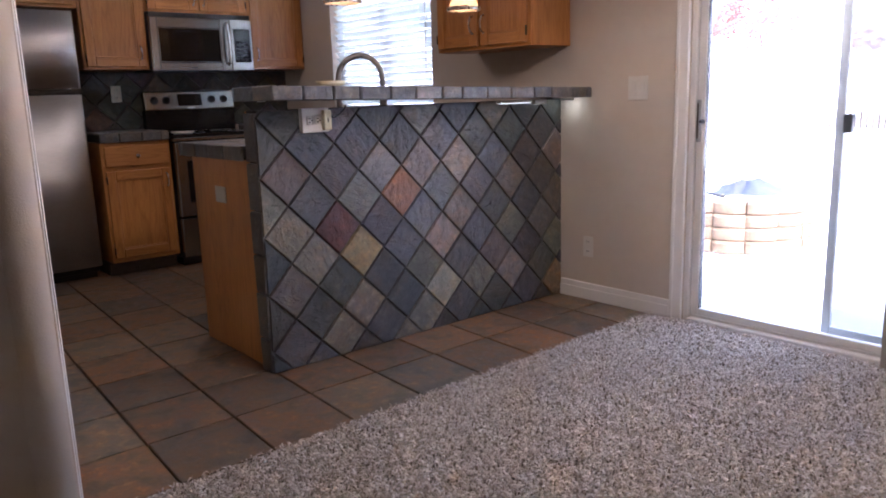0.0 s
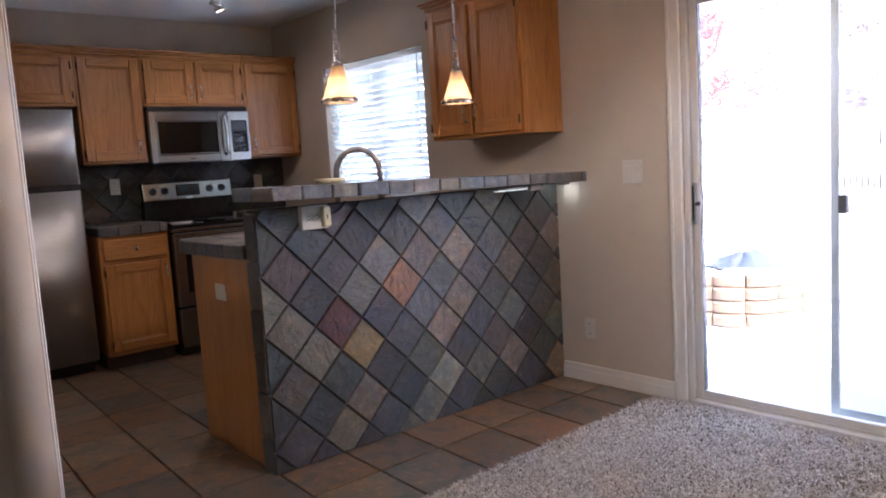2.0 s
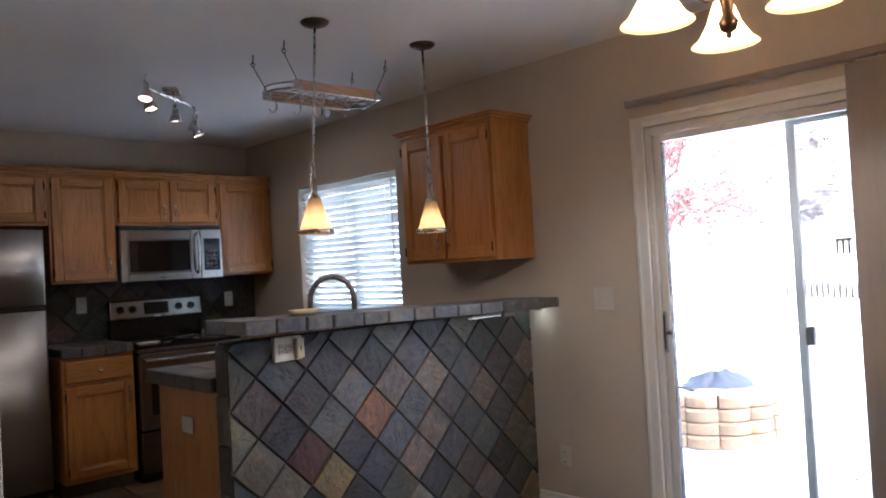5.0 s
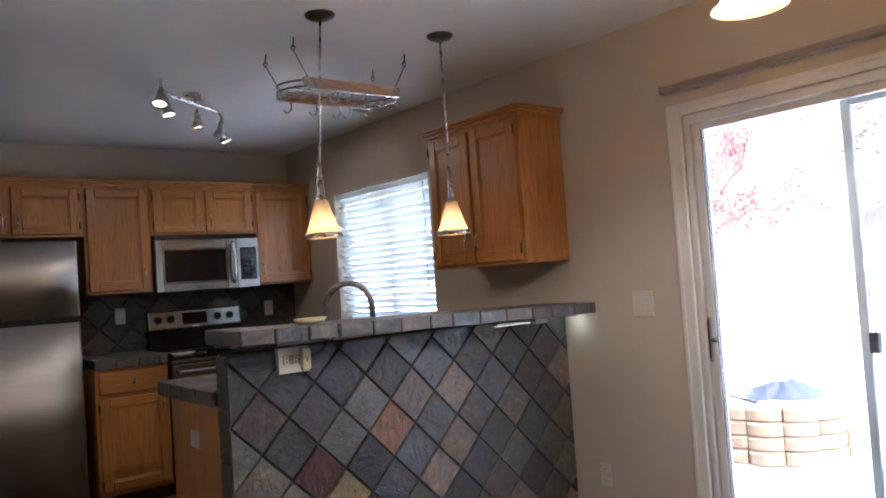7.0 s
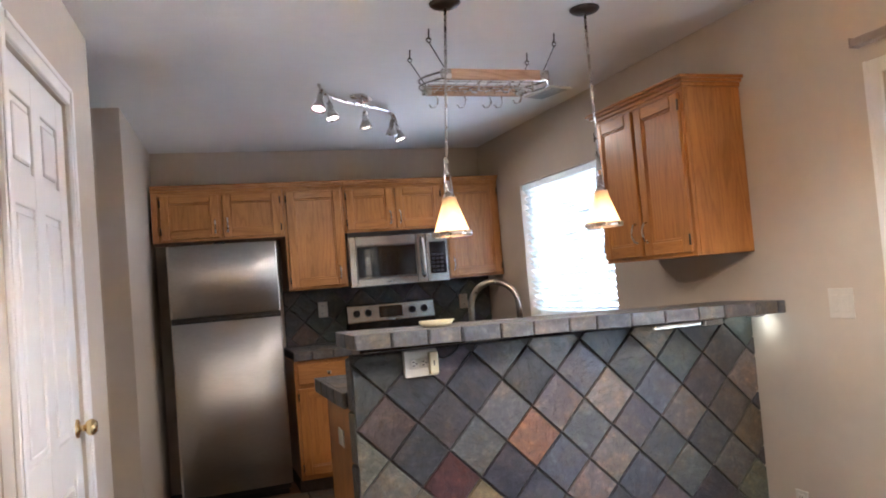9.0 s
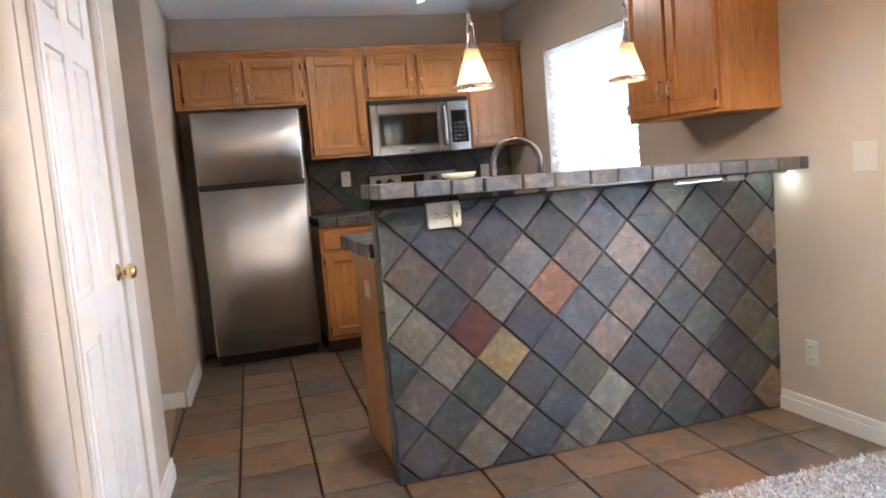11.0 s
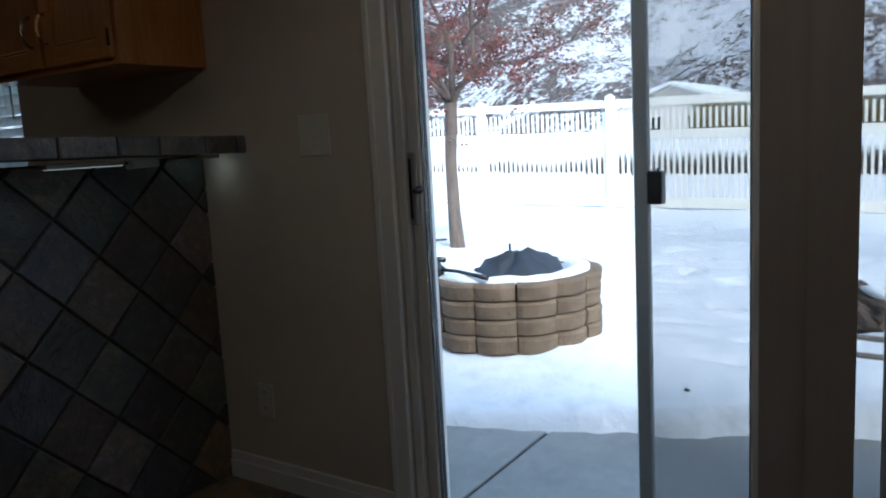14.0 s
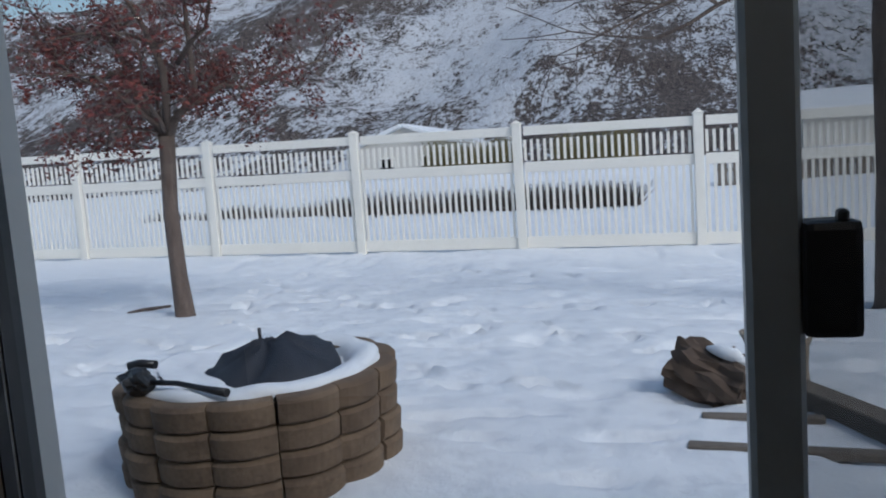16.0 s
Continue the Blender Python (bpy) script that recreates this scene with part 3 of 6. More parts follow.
panel_door("door_1", PANTRY @ pose(0.218, 0.010, 0.008), 0.724, 2.028, "closed white six-panel pantry door with a brass knob")
panel_door("door_2", pose(0, 1.66, 0) @ pose(-3.617, 0.012, 0.010), 0.745, 2.035, "closed white six-panel door at the hall end")


# ---- the sliding glass door ----
def sliding_door():
    d = thing("door_3", EAST, "white vinyl sliding glass patio door, closed", "sliding door")
    d["kind"] = "structure"
    frame_bm = bmesh.new()
    add_box(frame_bm, (0.7705, 0.004, 0.0), (0.800, 0.136, 1.9445), 0.004)
    add_box(frame_bm, (2.470, 0.004, 0.0), (2.4995, 0.136, 1.9445), 0.004)
    add_box(frame_bm, (0.8005, 0.004, 1.905), (2.4695, 0.136, 1.9445), 0.004)
    part("door_frame", frame_bm, "vinyl", d)
    sill = bmesh.new()
    add_box(sill, (0.8005, -0.012, -0.016), (2.4695, 0.136, 0.022), 0.004)
    for y in (0.028, 0.062, 0.098, 0.124):
        add_box(sill, (0.8005, y - 0.003, 0.022), (2.4695, y + 0.003, 0.034), 0.001)
    part("door_sill", sill, "vinyl", d, "white vinyl threshold track")

    def leaf(name, u0, u1, y0, y1, stile0, stile1, label):
        bm = bmesh.new()
        z0, z1, rail, top = 0.036, 1.902, 0.034, 0.032
        add_box(bm, (u0, y0, z0), (u0 + stile0, y1, z1), 0.005)
        add_box(bm, (u1 - stile1, y0, z0), (u1, y1, z1), 0.005)
        add_box(bm, (u0 + stile0, y0 + 0.002, z0), (u1 - stile1, y1 - 0.002, z0 + rail), 0.003)
        add_box(bm, (u0 + stile0, y0 + 0.002, z1 - top), (u1 - stile1, y1 - 0.002, z1), 0.003)
        p = part(name, bm, "vinyl", d, label)
        y = (y0 + y1) / 2
        gl = part("pane", box((u0 + stile0 - 0.004, y - 0.003, z0 + rail - 0.004), (u1 - stile1 + 0.004, y + 0.003, z1 - top + 0.004)), "glass", p, "clear glass pane")
        gl.visible_shadow = False
        for g0, g1 in ((u0 + stile0, u0 + stile0 + 0.0025), (u1 - stile1 - 0.0025, u1 - stile1)):
            part("gasket", box((g0 + 0.0002, y0 + 0.004, z0 + rail), (g1 - 0.0002, y - 0.0035, z1 - top)), "black", p, "dark rubber glazing strip")
            part("gasket", box((g0 + 0.0002, y + 0.0035, z0 + rail), (g1 - 0.0002, y1 - 0.003, z1 - top)), "black", p, "dark rubber glazing strip")
        return p

    slide = leaf("sliding_panel", 0.803, 1.728, 0.018, 0.056, 0.040, 0.062, "white vinyl sliding panel")
    leaf("fixed_panel", 1.662, 2.467, 0.066, 0.100, 0.062, 0.045, "white vinyl fixed panel")
    # pull handle with its thumb latch on the sliding panel
    bm = bmesh.new()
    add_box(bm, (0.806, 0.005, 0.872), (0.830, 0.018, 1.066), 0.004)
    h = part("pull_handle", bm, "steelgrey", slide, "grey pull handle with a dark recess")
    part("pull_handle_recess", box((0.811, 0.002, 0.888), (0.819, 0.0055, 1.050), 0.001), "darkmetal", slide, "dark bronze grip recess")
    bm = bmesh.new()
    add_lathe(bm, [(0.0, 0.024), (0.006, 0.023), (0.008, 0.010), (0.011, 0.0)], 14, pose(0.833, 0.017, 0.966, 90, 0, 0))
    part("thumb_latch", bm, "black", slide, "small dark thumb latch")
    # dark strip added over the jamb's pale reveal beside the sliding panel
    part("jamb_channel", box((0.8005, 0.058, 0.036), (0.811, 0.100, 1.902), 0.002), "jamb_grey", d, "dark grey strip added along the jamb")
    # insect screen on the outer track, pushed part of the way back
    s0, s1, y0, y1 = 1.385, 2.30, 0.112, 0.132
    bm = bmesh.new()
    add_box(bm, (s0, y0, 0.036), (s0 + 0.037, y1, 1.900), 0.004)
    add_box(bm, (s1 - 0.042, y0, 0.036), (s1, y1, 1.900), 0.004)
    add_box(bm, (s0 + 0.037, y0 + 0.001, 0.036), (s1 - 0.042, y1 - 0.001, 0.082), 0.003)
    add_box(bm, (s0 + 0.037, y0 + 0.001, 1.858), (s1 - 0.042, y1 - 0.001, 1.900), 0.003)
    sc = part("screen_panel", bm, "steelgrey", d, "grey metal insect screen frame")
    mesh_bm = bmesh.new()
    add_box(mesh_bm, (s0 + 0.035, (y0 + y1) / 2 - 0.0006, 0.08), (s1 - 0.04, (y0 + y1) / 2 + 0.0006, 1.86))
    ms = part("screen_mesh", mesh_bm, "screen", sc, "fine grey insect mesh")
    ms.visible_shadow = False
    bm = bmesh.new()
    add_box(bm, (s0 + 0.035, y0 - 0.010, 0.918), (s0 + 0.071, y1 + 0.004, 0.996), 0.006, None, 2)
    add_box(bm, (s0 + 0.056, y0 - 0.007, 0.994), (s0 + 0.063, y0 + 0.004, 1.003), 0.002)
    part("screen_latch", bm, "black", sc, "black screen door latch box")
    return d


sliding_door()


# ---- kitchen window with its blind ----
def kitchen_window():
    w = thing("window_1", EAST, "white vinyl kitchen window over the sink side", "window")
    w["kind"] = "structure"
    u0, u1, z0, z1 = -2.2495, -1.0805, 1.0205, 1.9895
    bm = bmesh.new()
    for a, c, d, e in ((u0, u0 + 0.045, z0, z1), (u1 - 0.045, u1, z0, z1), (u0 + 0.045, u1 - 0.045, z0, z0 + 0.05), (u0 + 0.045, u1 - 0.045, z1 - 0.045, z1), (-1.69, -1.64, z0 + 0.05, z1 - 0.045)):
        add_box(bm, (a, 0.085, d), (c, 0.130, e), 0.004)
    part("window_frame", bm, "vinyl", w)
    for a, c in ((u0 + 0.04, -1.688), (-1.642, u1 - 0.04)):
        g = part("pane", box((a, 0.105, z0 + 0.046), (c, 0.110, z1 - 0.041)), "glass", w, "clear glass pane")
        g.visible_shadow = False
    blind = thing("window_blind", EAST, "white two-inch slat blind lowered over the kitchen window", "blind")
    part("head_rail", box((u0 + 0.006, 0.012, z1 - 0.045), (u1 - 0.006, 0.066, z1 - 0.002), 0.004), "slat", blind)
    slat_bm = bmesh.new()
    n, w2 = 6, (u1 - u0) / 2 - 0.012
    rows = []
    for k in range(n + 1):
        s = -0.025 + 0.05 * k / n
        rows.append((s, 0.004 * (1 - (s / 0.025) ** 2)))
    for side in (0.0, -0.0022):
        vs = [(slat_bm.verts.new((-w2, s, h + side)), slat_bm.verts.new((w2, s, h + side))) for s, h in rows]
        for p, q in zip(vs, vs[1:]):
            f = slat_bm.faces.new((p[0], p[1], q[1], q[0]))
            f.smooth = True
    me = mesh_of(slat_bm, "slat", M["slat"])
    z = z1 - 0.07
    while z > z0 + 0.04:
        piece("slat", me, blind, pose((u0 + u1) / 2, 0.040, z + random.uniform(-0.0015, 0.0015), -42 + random.uniform(-2, 2), random.uniform(-0.4, 0.4), 0))
        z -= 0.0435
    part("bottom_rail", box((u0 + 0.012, 0.018, z0 + 0.006), (u1 - 0.012, 0.062, z0 + 0.024), 0.003), "slat", blind)
    for u in (u0 + 0.14, (u0 + u1) / 2, u1 - 0.14):
        part("ladder_cord", tube([(u, 0.016, z1 - 0.05), (u, 0.016, z0 + 0.02)], 0.0012, 5), "slat", blind)
    part("tilt_wand", tube([(u1 - 0.06, 0.004, z1 - 0.05), (u1 - 0.062, 0.002, z0 + 0.25)], 0.004, 6), "plate", blind, "clear tilt wand")


kitchen_window()


# ---- vertical blind stacked beside the sliding door ----
def vertical_blind():
    b = thing("vertical_blind", pose(0, 0, 0), "beige vertical blind drawn back beside the sliding door", "blind")
    rail = bmesh.new()
    add_box(rail, (-0.125, -2.64, 2.032), (-0.083, -0.755, 2.062), 0.004)
    add_box(rail, (-0.128, -0.757, 2.030), (-0.080, -0.751, 2.066), 0.002)
    part("head_rail", rail, "vane", b, "slim beige head rail")
    for y in (-0.86, -1.7, -2.5):
        part("bracket", box((-0.083, y - 0.012, 2.045), (-0.0005, y + 0.012, 2.075), 0.002), "vane", b)
    vane_bm = bmesh.new()
    prof = [(-0.046 + 0.092 * k / 6, 0.007 * (1 - (k / 3 - 1) ** 2)) for k in range(7)]
    for off in (0, 0.0018):
        vs = [(vane_bm.verts.new((u, w + off, 0.028)), vane_bm.verts.new((u, w + off, 2.020))) for u, w in prof]
        for p, q in zip(vs, vs[1:]):
            f = vane_bm.faces.new((p[0], q[0], q[1], p[1]))
            f.smooth = True
    me = mesh_of(vane_bm, "vane", M["vane"])
    spots = [(-1.752, 84), (-1.828, 96), (-1.935, 24), (-2.005, 22), (-2.08, 20), (-2.16, 24), (-2.24, 22), (-2.32, 20), (-2.40, 26), (-2.47, 22), (-2.54, 20)]
    for y, a in spots:
        piece("vane", me, b, pose(-0.104, y, 0, 0, 0, a))
        part("hanger", tube([(-0.104, y, 2.018), (-0.104, y, 2.034)], 0.004, 6), "plate", b)


vertical_blind()


# ---- cabinets ----
def cabinet_door(parent, u0, u1, z0, z1, handle=None, hinge=None, name="cabinet_door"):
    """A framed oak door with a recessed flat panel, its back at y = 0, looking to -y."""
    t, fr, q = 0.019, 0.058, 0.010
    bm = bmesh.new()
    add_box(bm, (u0 + fr - 0.002, -0.009, z0 + fr - 0.002), (u1 - fr + 0.002, -0.002, z1 - fr + 0.002))
    d = part(name, bm, "oak", parent)
    for a, c, s in ((u0, u0 + fr, 1), (u1 - fr, u1, -1)):
        bm = bmesh.new()
        add_box(bm, (a, -t, z0), (c, 0, z1), 0.004)
        e = c if s > 0 else a - q
        add_box(bm, (e, -0.014, z0 + fr), (e + q, -0.004, z1 - fr), 0.003)
        part("stile", bm, "oak", d)
    for a, c, s in ((z0, z0 + fr, 1), (z1 - fr, z1, -1)):
        bm = bmesh.new()
        add_box(bm, (u0 + fr, -t + 0.0005, a), (u1 - fr, 0, c), 0.004)
        e = c if s > 0 else a - q
        add_box(bm, (u0 + fr + q, -0.014, e), (u1 - fr - q, -0.004, e + q), 0.003)
        part("rail", bm, "oak_flat", d)
    if handle:
        hu, hz = handle
        bow = [(hu, -t, hz - 0.045), (hu, -t - 0.016, hz - 0.040), (hu, -t - 0.026, hz - 0.018), (hu, -t - 0.029, hz), (hu, -t - 0.026, hz + 0.018), (hu, -t - 0.016, hz + 0.040), (hu, -t, hz + 0.045)]
        part("handle", tube(bow, [0.006, 0.0045, 0.0042, 0.0042, 0.0042, 0.0045, 0.006], 8), "nickel", d, "bowed nickel pull")
    if hinge is not None:
        for z in (z0 + 0.055, z1 - 0.055):
            bm = bmesh.new()
            add_tube(bm, [(hinge, -t - 0.001, z - 0.024), (hinge, -t - 0.001, z + 0.024)], 0.005, 8)
            part("hinge", bm, "darkmetal", d)
    return d


def upper_cabinet(m, width, z0, z1, depth, doors, label, crown=(0.0, 0.0), group="oak wall cabinets"):
    """A wall cabinet: u along its front from its left end, front face frame at y = 0, body towards +y."""
    c = thing("wall_cabinet", m @ pose(0, 0, z0), label, "cabinet", group)
    h = z1 - z0
    bm = bmesh.new()
    add_box(bm, (0.0008, 0.019, 0), (width - 0.0008, depth, h), 0.002)
    part("body", bm, "oak", c)
    stiles = [(0.0008, 0.038, 0, h), (width - 0.038, width - 0.0008, 0, h)]
    if len(doors) > 1:
        stiles.append((width / 2 - 0.022, width / 2 + 0.022, 0.0425, h - 0.0425))
    for a, e, f, g in stiles:
        part("face_stile", box((a, 0, f), (e, 0.0185, g), 0.002), "oak", c)
    for f, g in ((0, 0.042), (h - 0.042, h)):
        part("face_rail", box((0.038, 0.0003, f), (width - 0.038, 0.0185, g), 0.001), "oak_flat", c)
    bm = bmesh.new()
    a, e = crown
    for k, (out, lo, hi) in enumerate(((0.008, -0.012, 0.010), (0.022, 0.006, 0.022), (0.036, 0.020, 0.034))):
        add_box(bm, (-out * a, -out, h + lo), (width + out * e, depth, h + hi), 0.003)
    part("crown", bm, "oak_flat", c, "stepped oak crown moulding")
    for u0, u1, hu, hz, hinge in doors:
        cabinet_door(c, u0, u1, 0.018, h - 0.032, (hu, hz) if hu else None, hinge)
    return c


FRONT = pose(0, 2.66, 0)
upper_cabinet(FRONT @ pose(-2.535, 0, 0), 0.875, 1.745, 2.095, 0.338, [(0.055, 0.435, 0.405, 0.10, 0.055), (0.460, 0.852, 0.488, 0.10, 0.852)],
              "honey oak two-door cabinet above the refrigerator", group="oak wall cabinets on the back wall")
upper_cabinet(FRONT @ pose(-1.66, 0, 0), 0.43, 1.358, 2.095, 0.338, [(0.018, 0.412, 0.372, 0.11, 0.018)],
              "tall honey oak one-door cabinet beside the microwave", group="oak wall cabinets on the back wall")
upper_cabinet(FRONT @ pose(-1.23, 0, 0), 0.765, 1.745, 2.095, 0.338, [(0.018, 0.372, 0.345, 0.10, 0.018), (0.392, 0.747, 0.420, 0.10, 0.747)],
              "honey oak two-door cabinet above the microwave", group="oak wall cabinets on the back wall")
upper_cabinet(FRONT @ pose(-0.465, 0, 0), 0.463, 1.358, 2.095, 0.338, [(0.018, 0.445, 0.050, 0.11, 0.445)],
              "tall honey oak one-door corner cabinet", group="oak wall cabinets on the back wall")
# the cabinet above the bar hangs on the window wall
upper_cabinet(pose(-0.302, 0.662, 0, 0, 0, -90), 0.722, 1.356, 2.098, 0.301, [(0.018, 0.345, 0.312, 0.13, 0.018), (0.368, 0.704, 0.398, 0.13, 0.704)],
              "honey oak two-door cabinet above the bar end", crown=(1, 1))


def base_cabinet(m, width, depth, label):
    c = thing("base_cabinet", m, label, "cabinet")
    part("body", box((0.001, 0.019, 0.095), (width - 0.001, depth, 0.884), 0.002), "oak", c)
    part("toe_kick", box((0.001, 0.075, 0.0), (width - 0.001, depth, 0.095)), "darkwood", c, "dark recessed toe kick")
    for a, e in ((0.001, 0.036), (width - 0.036, width - 0.001)):
        part("face_stile", box((a, 0, 0.095), (e, 0.0185, 0.884), 0.002), "oak", c)
    for a, e in ((0.095, 0.14), (0.70, 0.735), (0.85, 0.884)):
        part("face_rail", box((0.036, 0.0003, a), (width - 0.036, 0.0185, e), 0.001), "oak_flat", c)
    dr = part("drawer", box((0.018, -0.019, 0.725), (width - 0.018, 0, 0.862), 0.008), "oak_flat", c)
    k = pose(width / 2, -0.019, 0.793, 90, 0, 0)
    part("knob", lathe([(0.0, 0.024), (0.010, 0.022), (0.014, 0.016), (0.010, 0.009), (0.006, 0.005), (0.007, 0.0)], 16, k), "nickel", dr, "round nickel knob")
    cabinet_door(c, 0.018, width - 0.018, 0.125, 0.700, (width - 0.045, 0.62), 0.018)
    return c


base_cabinet(pose(-1.70, 2.40, 0), 0.452, 0.598, "honey oak base cabinet with a drawer beside the range")
base_cabinet(pose(-0.468, 2.40, 0), 0.466, 0.598, "honey oak base cabinet in the corner by the range")


# ---- slate-edged counters ----
SLATES = [(0.125, 0.130, 0.138), (0.155, 0.150, 0.145), (0.115, 0.125, 0.140), (0.175, 0.160, 0.150), (0.135, 0.135, 0.130)]


def slate_counter(name, x0, x1, y0, y1, z0, z1, label, edge, rows, rise=0.0):
    """A counter: a core, square slate pieces on top and split slate along the named edges. rise: how far its left end stands up."""
    m = pose(x1, 0, 0, 0, math.degrees(math.atan2(rise, x1 - x0)), 0)
    c = thing(name, m, label, "counter")
    L = x1 - x0
    part("core", box((-L + 0.014, y0 + 0.014, z0 + 0.002), (0, y1 - 0.004, z1 - 0.012)), "grout", c, "dark mortar core")
    n = max(1, round((L - 0.02) / 0.155))
    w = (L - 0.014) / n
    d = (y1 - y0 - 0.018) / rows
    for k in range(n):
        for r in range(rows):
            me = tile_mesh("top_slate", [(0, 0), (w - 0.006, 0), (w - 0.006, d - 0.006), (0, d - 0.006)], 0.013, 0.003, "slate", 0.0012)
            piece("top_slate", me, c, pose(-L + 0.014 + k * w, y0 + 0.016 + r * d, z1 - 0.0125), random.choice(SLATES))
    if "front" in edge:
        k, u = 0, -L + 0.002
        while u < -0.03:
            wk = min(random.uniform(0.115, 0.165), -u)
            me = tile_mesh("edge_slate", [(0, 0), (wk - 0.006, 0), (wk - 0.006, z1 - z0), (0, z1 - z0)], random.uniform(0.012, 0.018), 0.004, "slate", 0.002)
            piece("edge_slate", me, c, pose(u, y0 + 0.0135, z0 + 0.0005, 90, 0, 0), random.choice(SLATES))
            u += wk
    if "back" in edge:
        u = -L + 0.002
        while u < -0.03:
            wk = min(random.uniform(0.115, 0.165), -u)
            me = tile_mesh("edge_slate", [(0, 0), (wk - 0.006, 0), (wk - 0.006, z1 - z0), (0, z1 - z0)], 0.013, 0.004, "slate", 0.002)
            piece("edge_slate", me, c, pose(u + wk - 0.006, y1 - 0.0035, z0 + 0.0005, 90, 0, 180), random.choice(SLATES))
            u += wk
    if "left" in edge:
        v = y0 + 0.004
        while v < y1 - 0.03:
            wk = min(random.uniform(0.12, 0.17), y1 - v)
            me = tile_mesh("edge_slate", [(0, 0), (wk - 0.006, 0), (wk - 0.006, z1 - z0), (0, z1 - z0)], random.uniform(0.012, 0.017), 0.004, "slate", 0.002)
            piece("edge_slate", me, c, pose(-L + 0.0135, v + wk - 0.006, z0 + 0.0005, 90, 0, -90), random.choice(SLATES))
            v += wk
    return c


slate_counter("range_counter", -1.70, -1.248, 2.375, 2.985, 0.886, 0.945, "dark slate-tiled counter beside the range", "front", 4)
slate_counter("corner_counter", -0.468, -0.001, 2.375, 2.985, 0.886, 0.945, "dark slate-tiled counter in the corner", "front", 4)
slate_counter("sink_counter", -1.835, -0.001, 0.106, 0.740, 0.886, 0.945, "dark slate-tiled sink counter behind the bar", "back left", 4)
slate_counter("bar_counter", -1.862, -0.001, -0.198, 0.125, 1.087, 1.140, "raised bar counter of split dark slate with an overhang", "front back left", 2, rise=0.036)

# ---- the slate-faced bar ----
BAR = pose(0, 0.014, 0, 90, 0, 0)      # u along x, v up, w out of the face
bar = thing("bar", pose(-0.9, 0.05, 0), "raised breakfast bar faced with diamond-set multicolour slate", "bar")
part("core", box((-0.901, -0.036, 0.0), (0.899, 0.048, 1.085)), "grout", bar, "dark mortar bed between the slates")
part("oak_cap", box((-0.901, 0.0485, 0.946), (0.899, 0.062, 1.083)), "oak", bar)
# the cabinet under the sink counter, its end panel facing the passage
sink_cab = thing("sink_cabinet", pose(-0.9, 0.42, 0), "honey oak sink cabinet with a plain end panel", "cabinet")
part("body", box((-0.86, -0.310, 0.095), (0.898, 0.285, 0.884)), "oak", sink_cab)
part("end_panel", box((-0.885, -0.310, 0.0), (-0.8605, 0.300, 0.884), 0.002), "oak_panel", sink_cab, "plain orange oak end panel")
part("toe_kick", box((-0.86, -0.310, 0.0), (0.898, 0.215, 0.0945)), "darkwood", sink_cab)
for k in range(4):
    a = -0.845 + k * 0.43
    part("cabinet_door", box((a, 0.286, 0.125), (a + 0.405, 0.304, 0.865), 0.004), "oak", sink_cab)


# ---- plates, outlets, switches ----
def outlet(name, m, label, gang="duplex", material="plate", w=0.072, h=0.116):
    """A cover plate in a wall's frame: u across, v up, w out."""
    o = thing(name, m, label, "outlet" if gang != "switch" else "switch")
    part("cover_plate", box((-w / 2, -h / 2, 0), (w / 2, h / 2, 0.0055), 0.0022), material, o)
    if gang == "duplex":
        for s in (-1, 1):
            r = part("receptacle", box((-0.016, s * 0.027 - 0.014, 0.0055), (0.016, s * 0.027 + 0.014, 0.0085), 0.002), material, o)
            for q in (-0.0065, 0.0065):
                part("slot", box((q - 0.0013, s * 0.027 - 0.003, 0.0086), (q + 0.0013, s * 0.027 + 0.007, 0.0092)), "black", r)
    elif gang == "switch":
        for q in ((-0.026, 0.026) if w > 0.09 else (0.0,)):
            part("rocker", box((q - 0.0165, -0.033, 0.0055), (q + 0.0165, 0.033, 0.0095), 0.002), material, o)
    return o


outlet("switch_plate", pose(0, -0.490, 1.127, 90, 0, -90), "white double rocker switch plate on the beige wall", "switch", w=0.116)
outlet("wall_outlet", pose(0, -0.190, 0.293, 90, 0, -90), "white outlet low on the beige wall", w=0.068, h=0.112)
outlet("panel_outlet", pose(-1.785, 0.435, 0.722, 90, 0, -90), "white blank outlet plate on the oak end panel", "blank", w=0.10, h=0.072)
outlet("backsplash_outlet", pose(-1.375, 2.978, 1.200, 90, 0, 0), "white outlet on the slate backsplash", "duplex")
outlet("backsplash_outlet", pose(-0.240, 2.978, 1.170, 90, 0, 0), "white outlet on the slate backsplash by the corner", "duplex")
bo = outlet("bar_outlet", pose(-1.555, -0.003, 1.038, 90, 0, 0), "white outlet box on the slate bar with a plug-in adapter", "box", w=0.130, h=0.100)
part("side_wall", box((-0.0645, -0.0495, -0.006), (0.064, 0.049, 0.020), 0.002), "plate", bo)
for u in (-0.030, 0.008):
    part("receptacle", box((u - 0.015, -0.019, 0.020), (u + 0.015, 0.019, 0.0225), 0.004), "plate", bo)
    for q in (-0.007, 0.007):
        part("slot", box((u - 0.006, q - 0.002, 0.0226), (u + 0.004, q + 0.002, 0.0232)), "black", bo)
    part("slot", lathe([(0.0, 0.0007), (0.003, 0.0006), (0.0032, 0.0)], 10, pose(u + 0.010, 0, 0.0226)), "black", bo)
part("adapter", box((0.026, -0.042, 0.0205), (0.061, 0.040, 0.046), 0.006, None, 2), "cream", bo, "cream plug-in adapter")
part("adapter_slot", box((0.040, -0.010, 0.0462), (0.045, 0.008, 0.0468)), "black", bo)
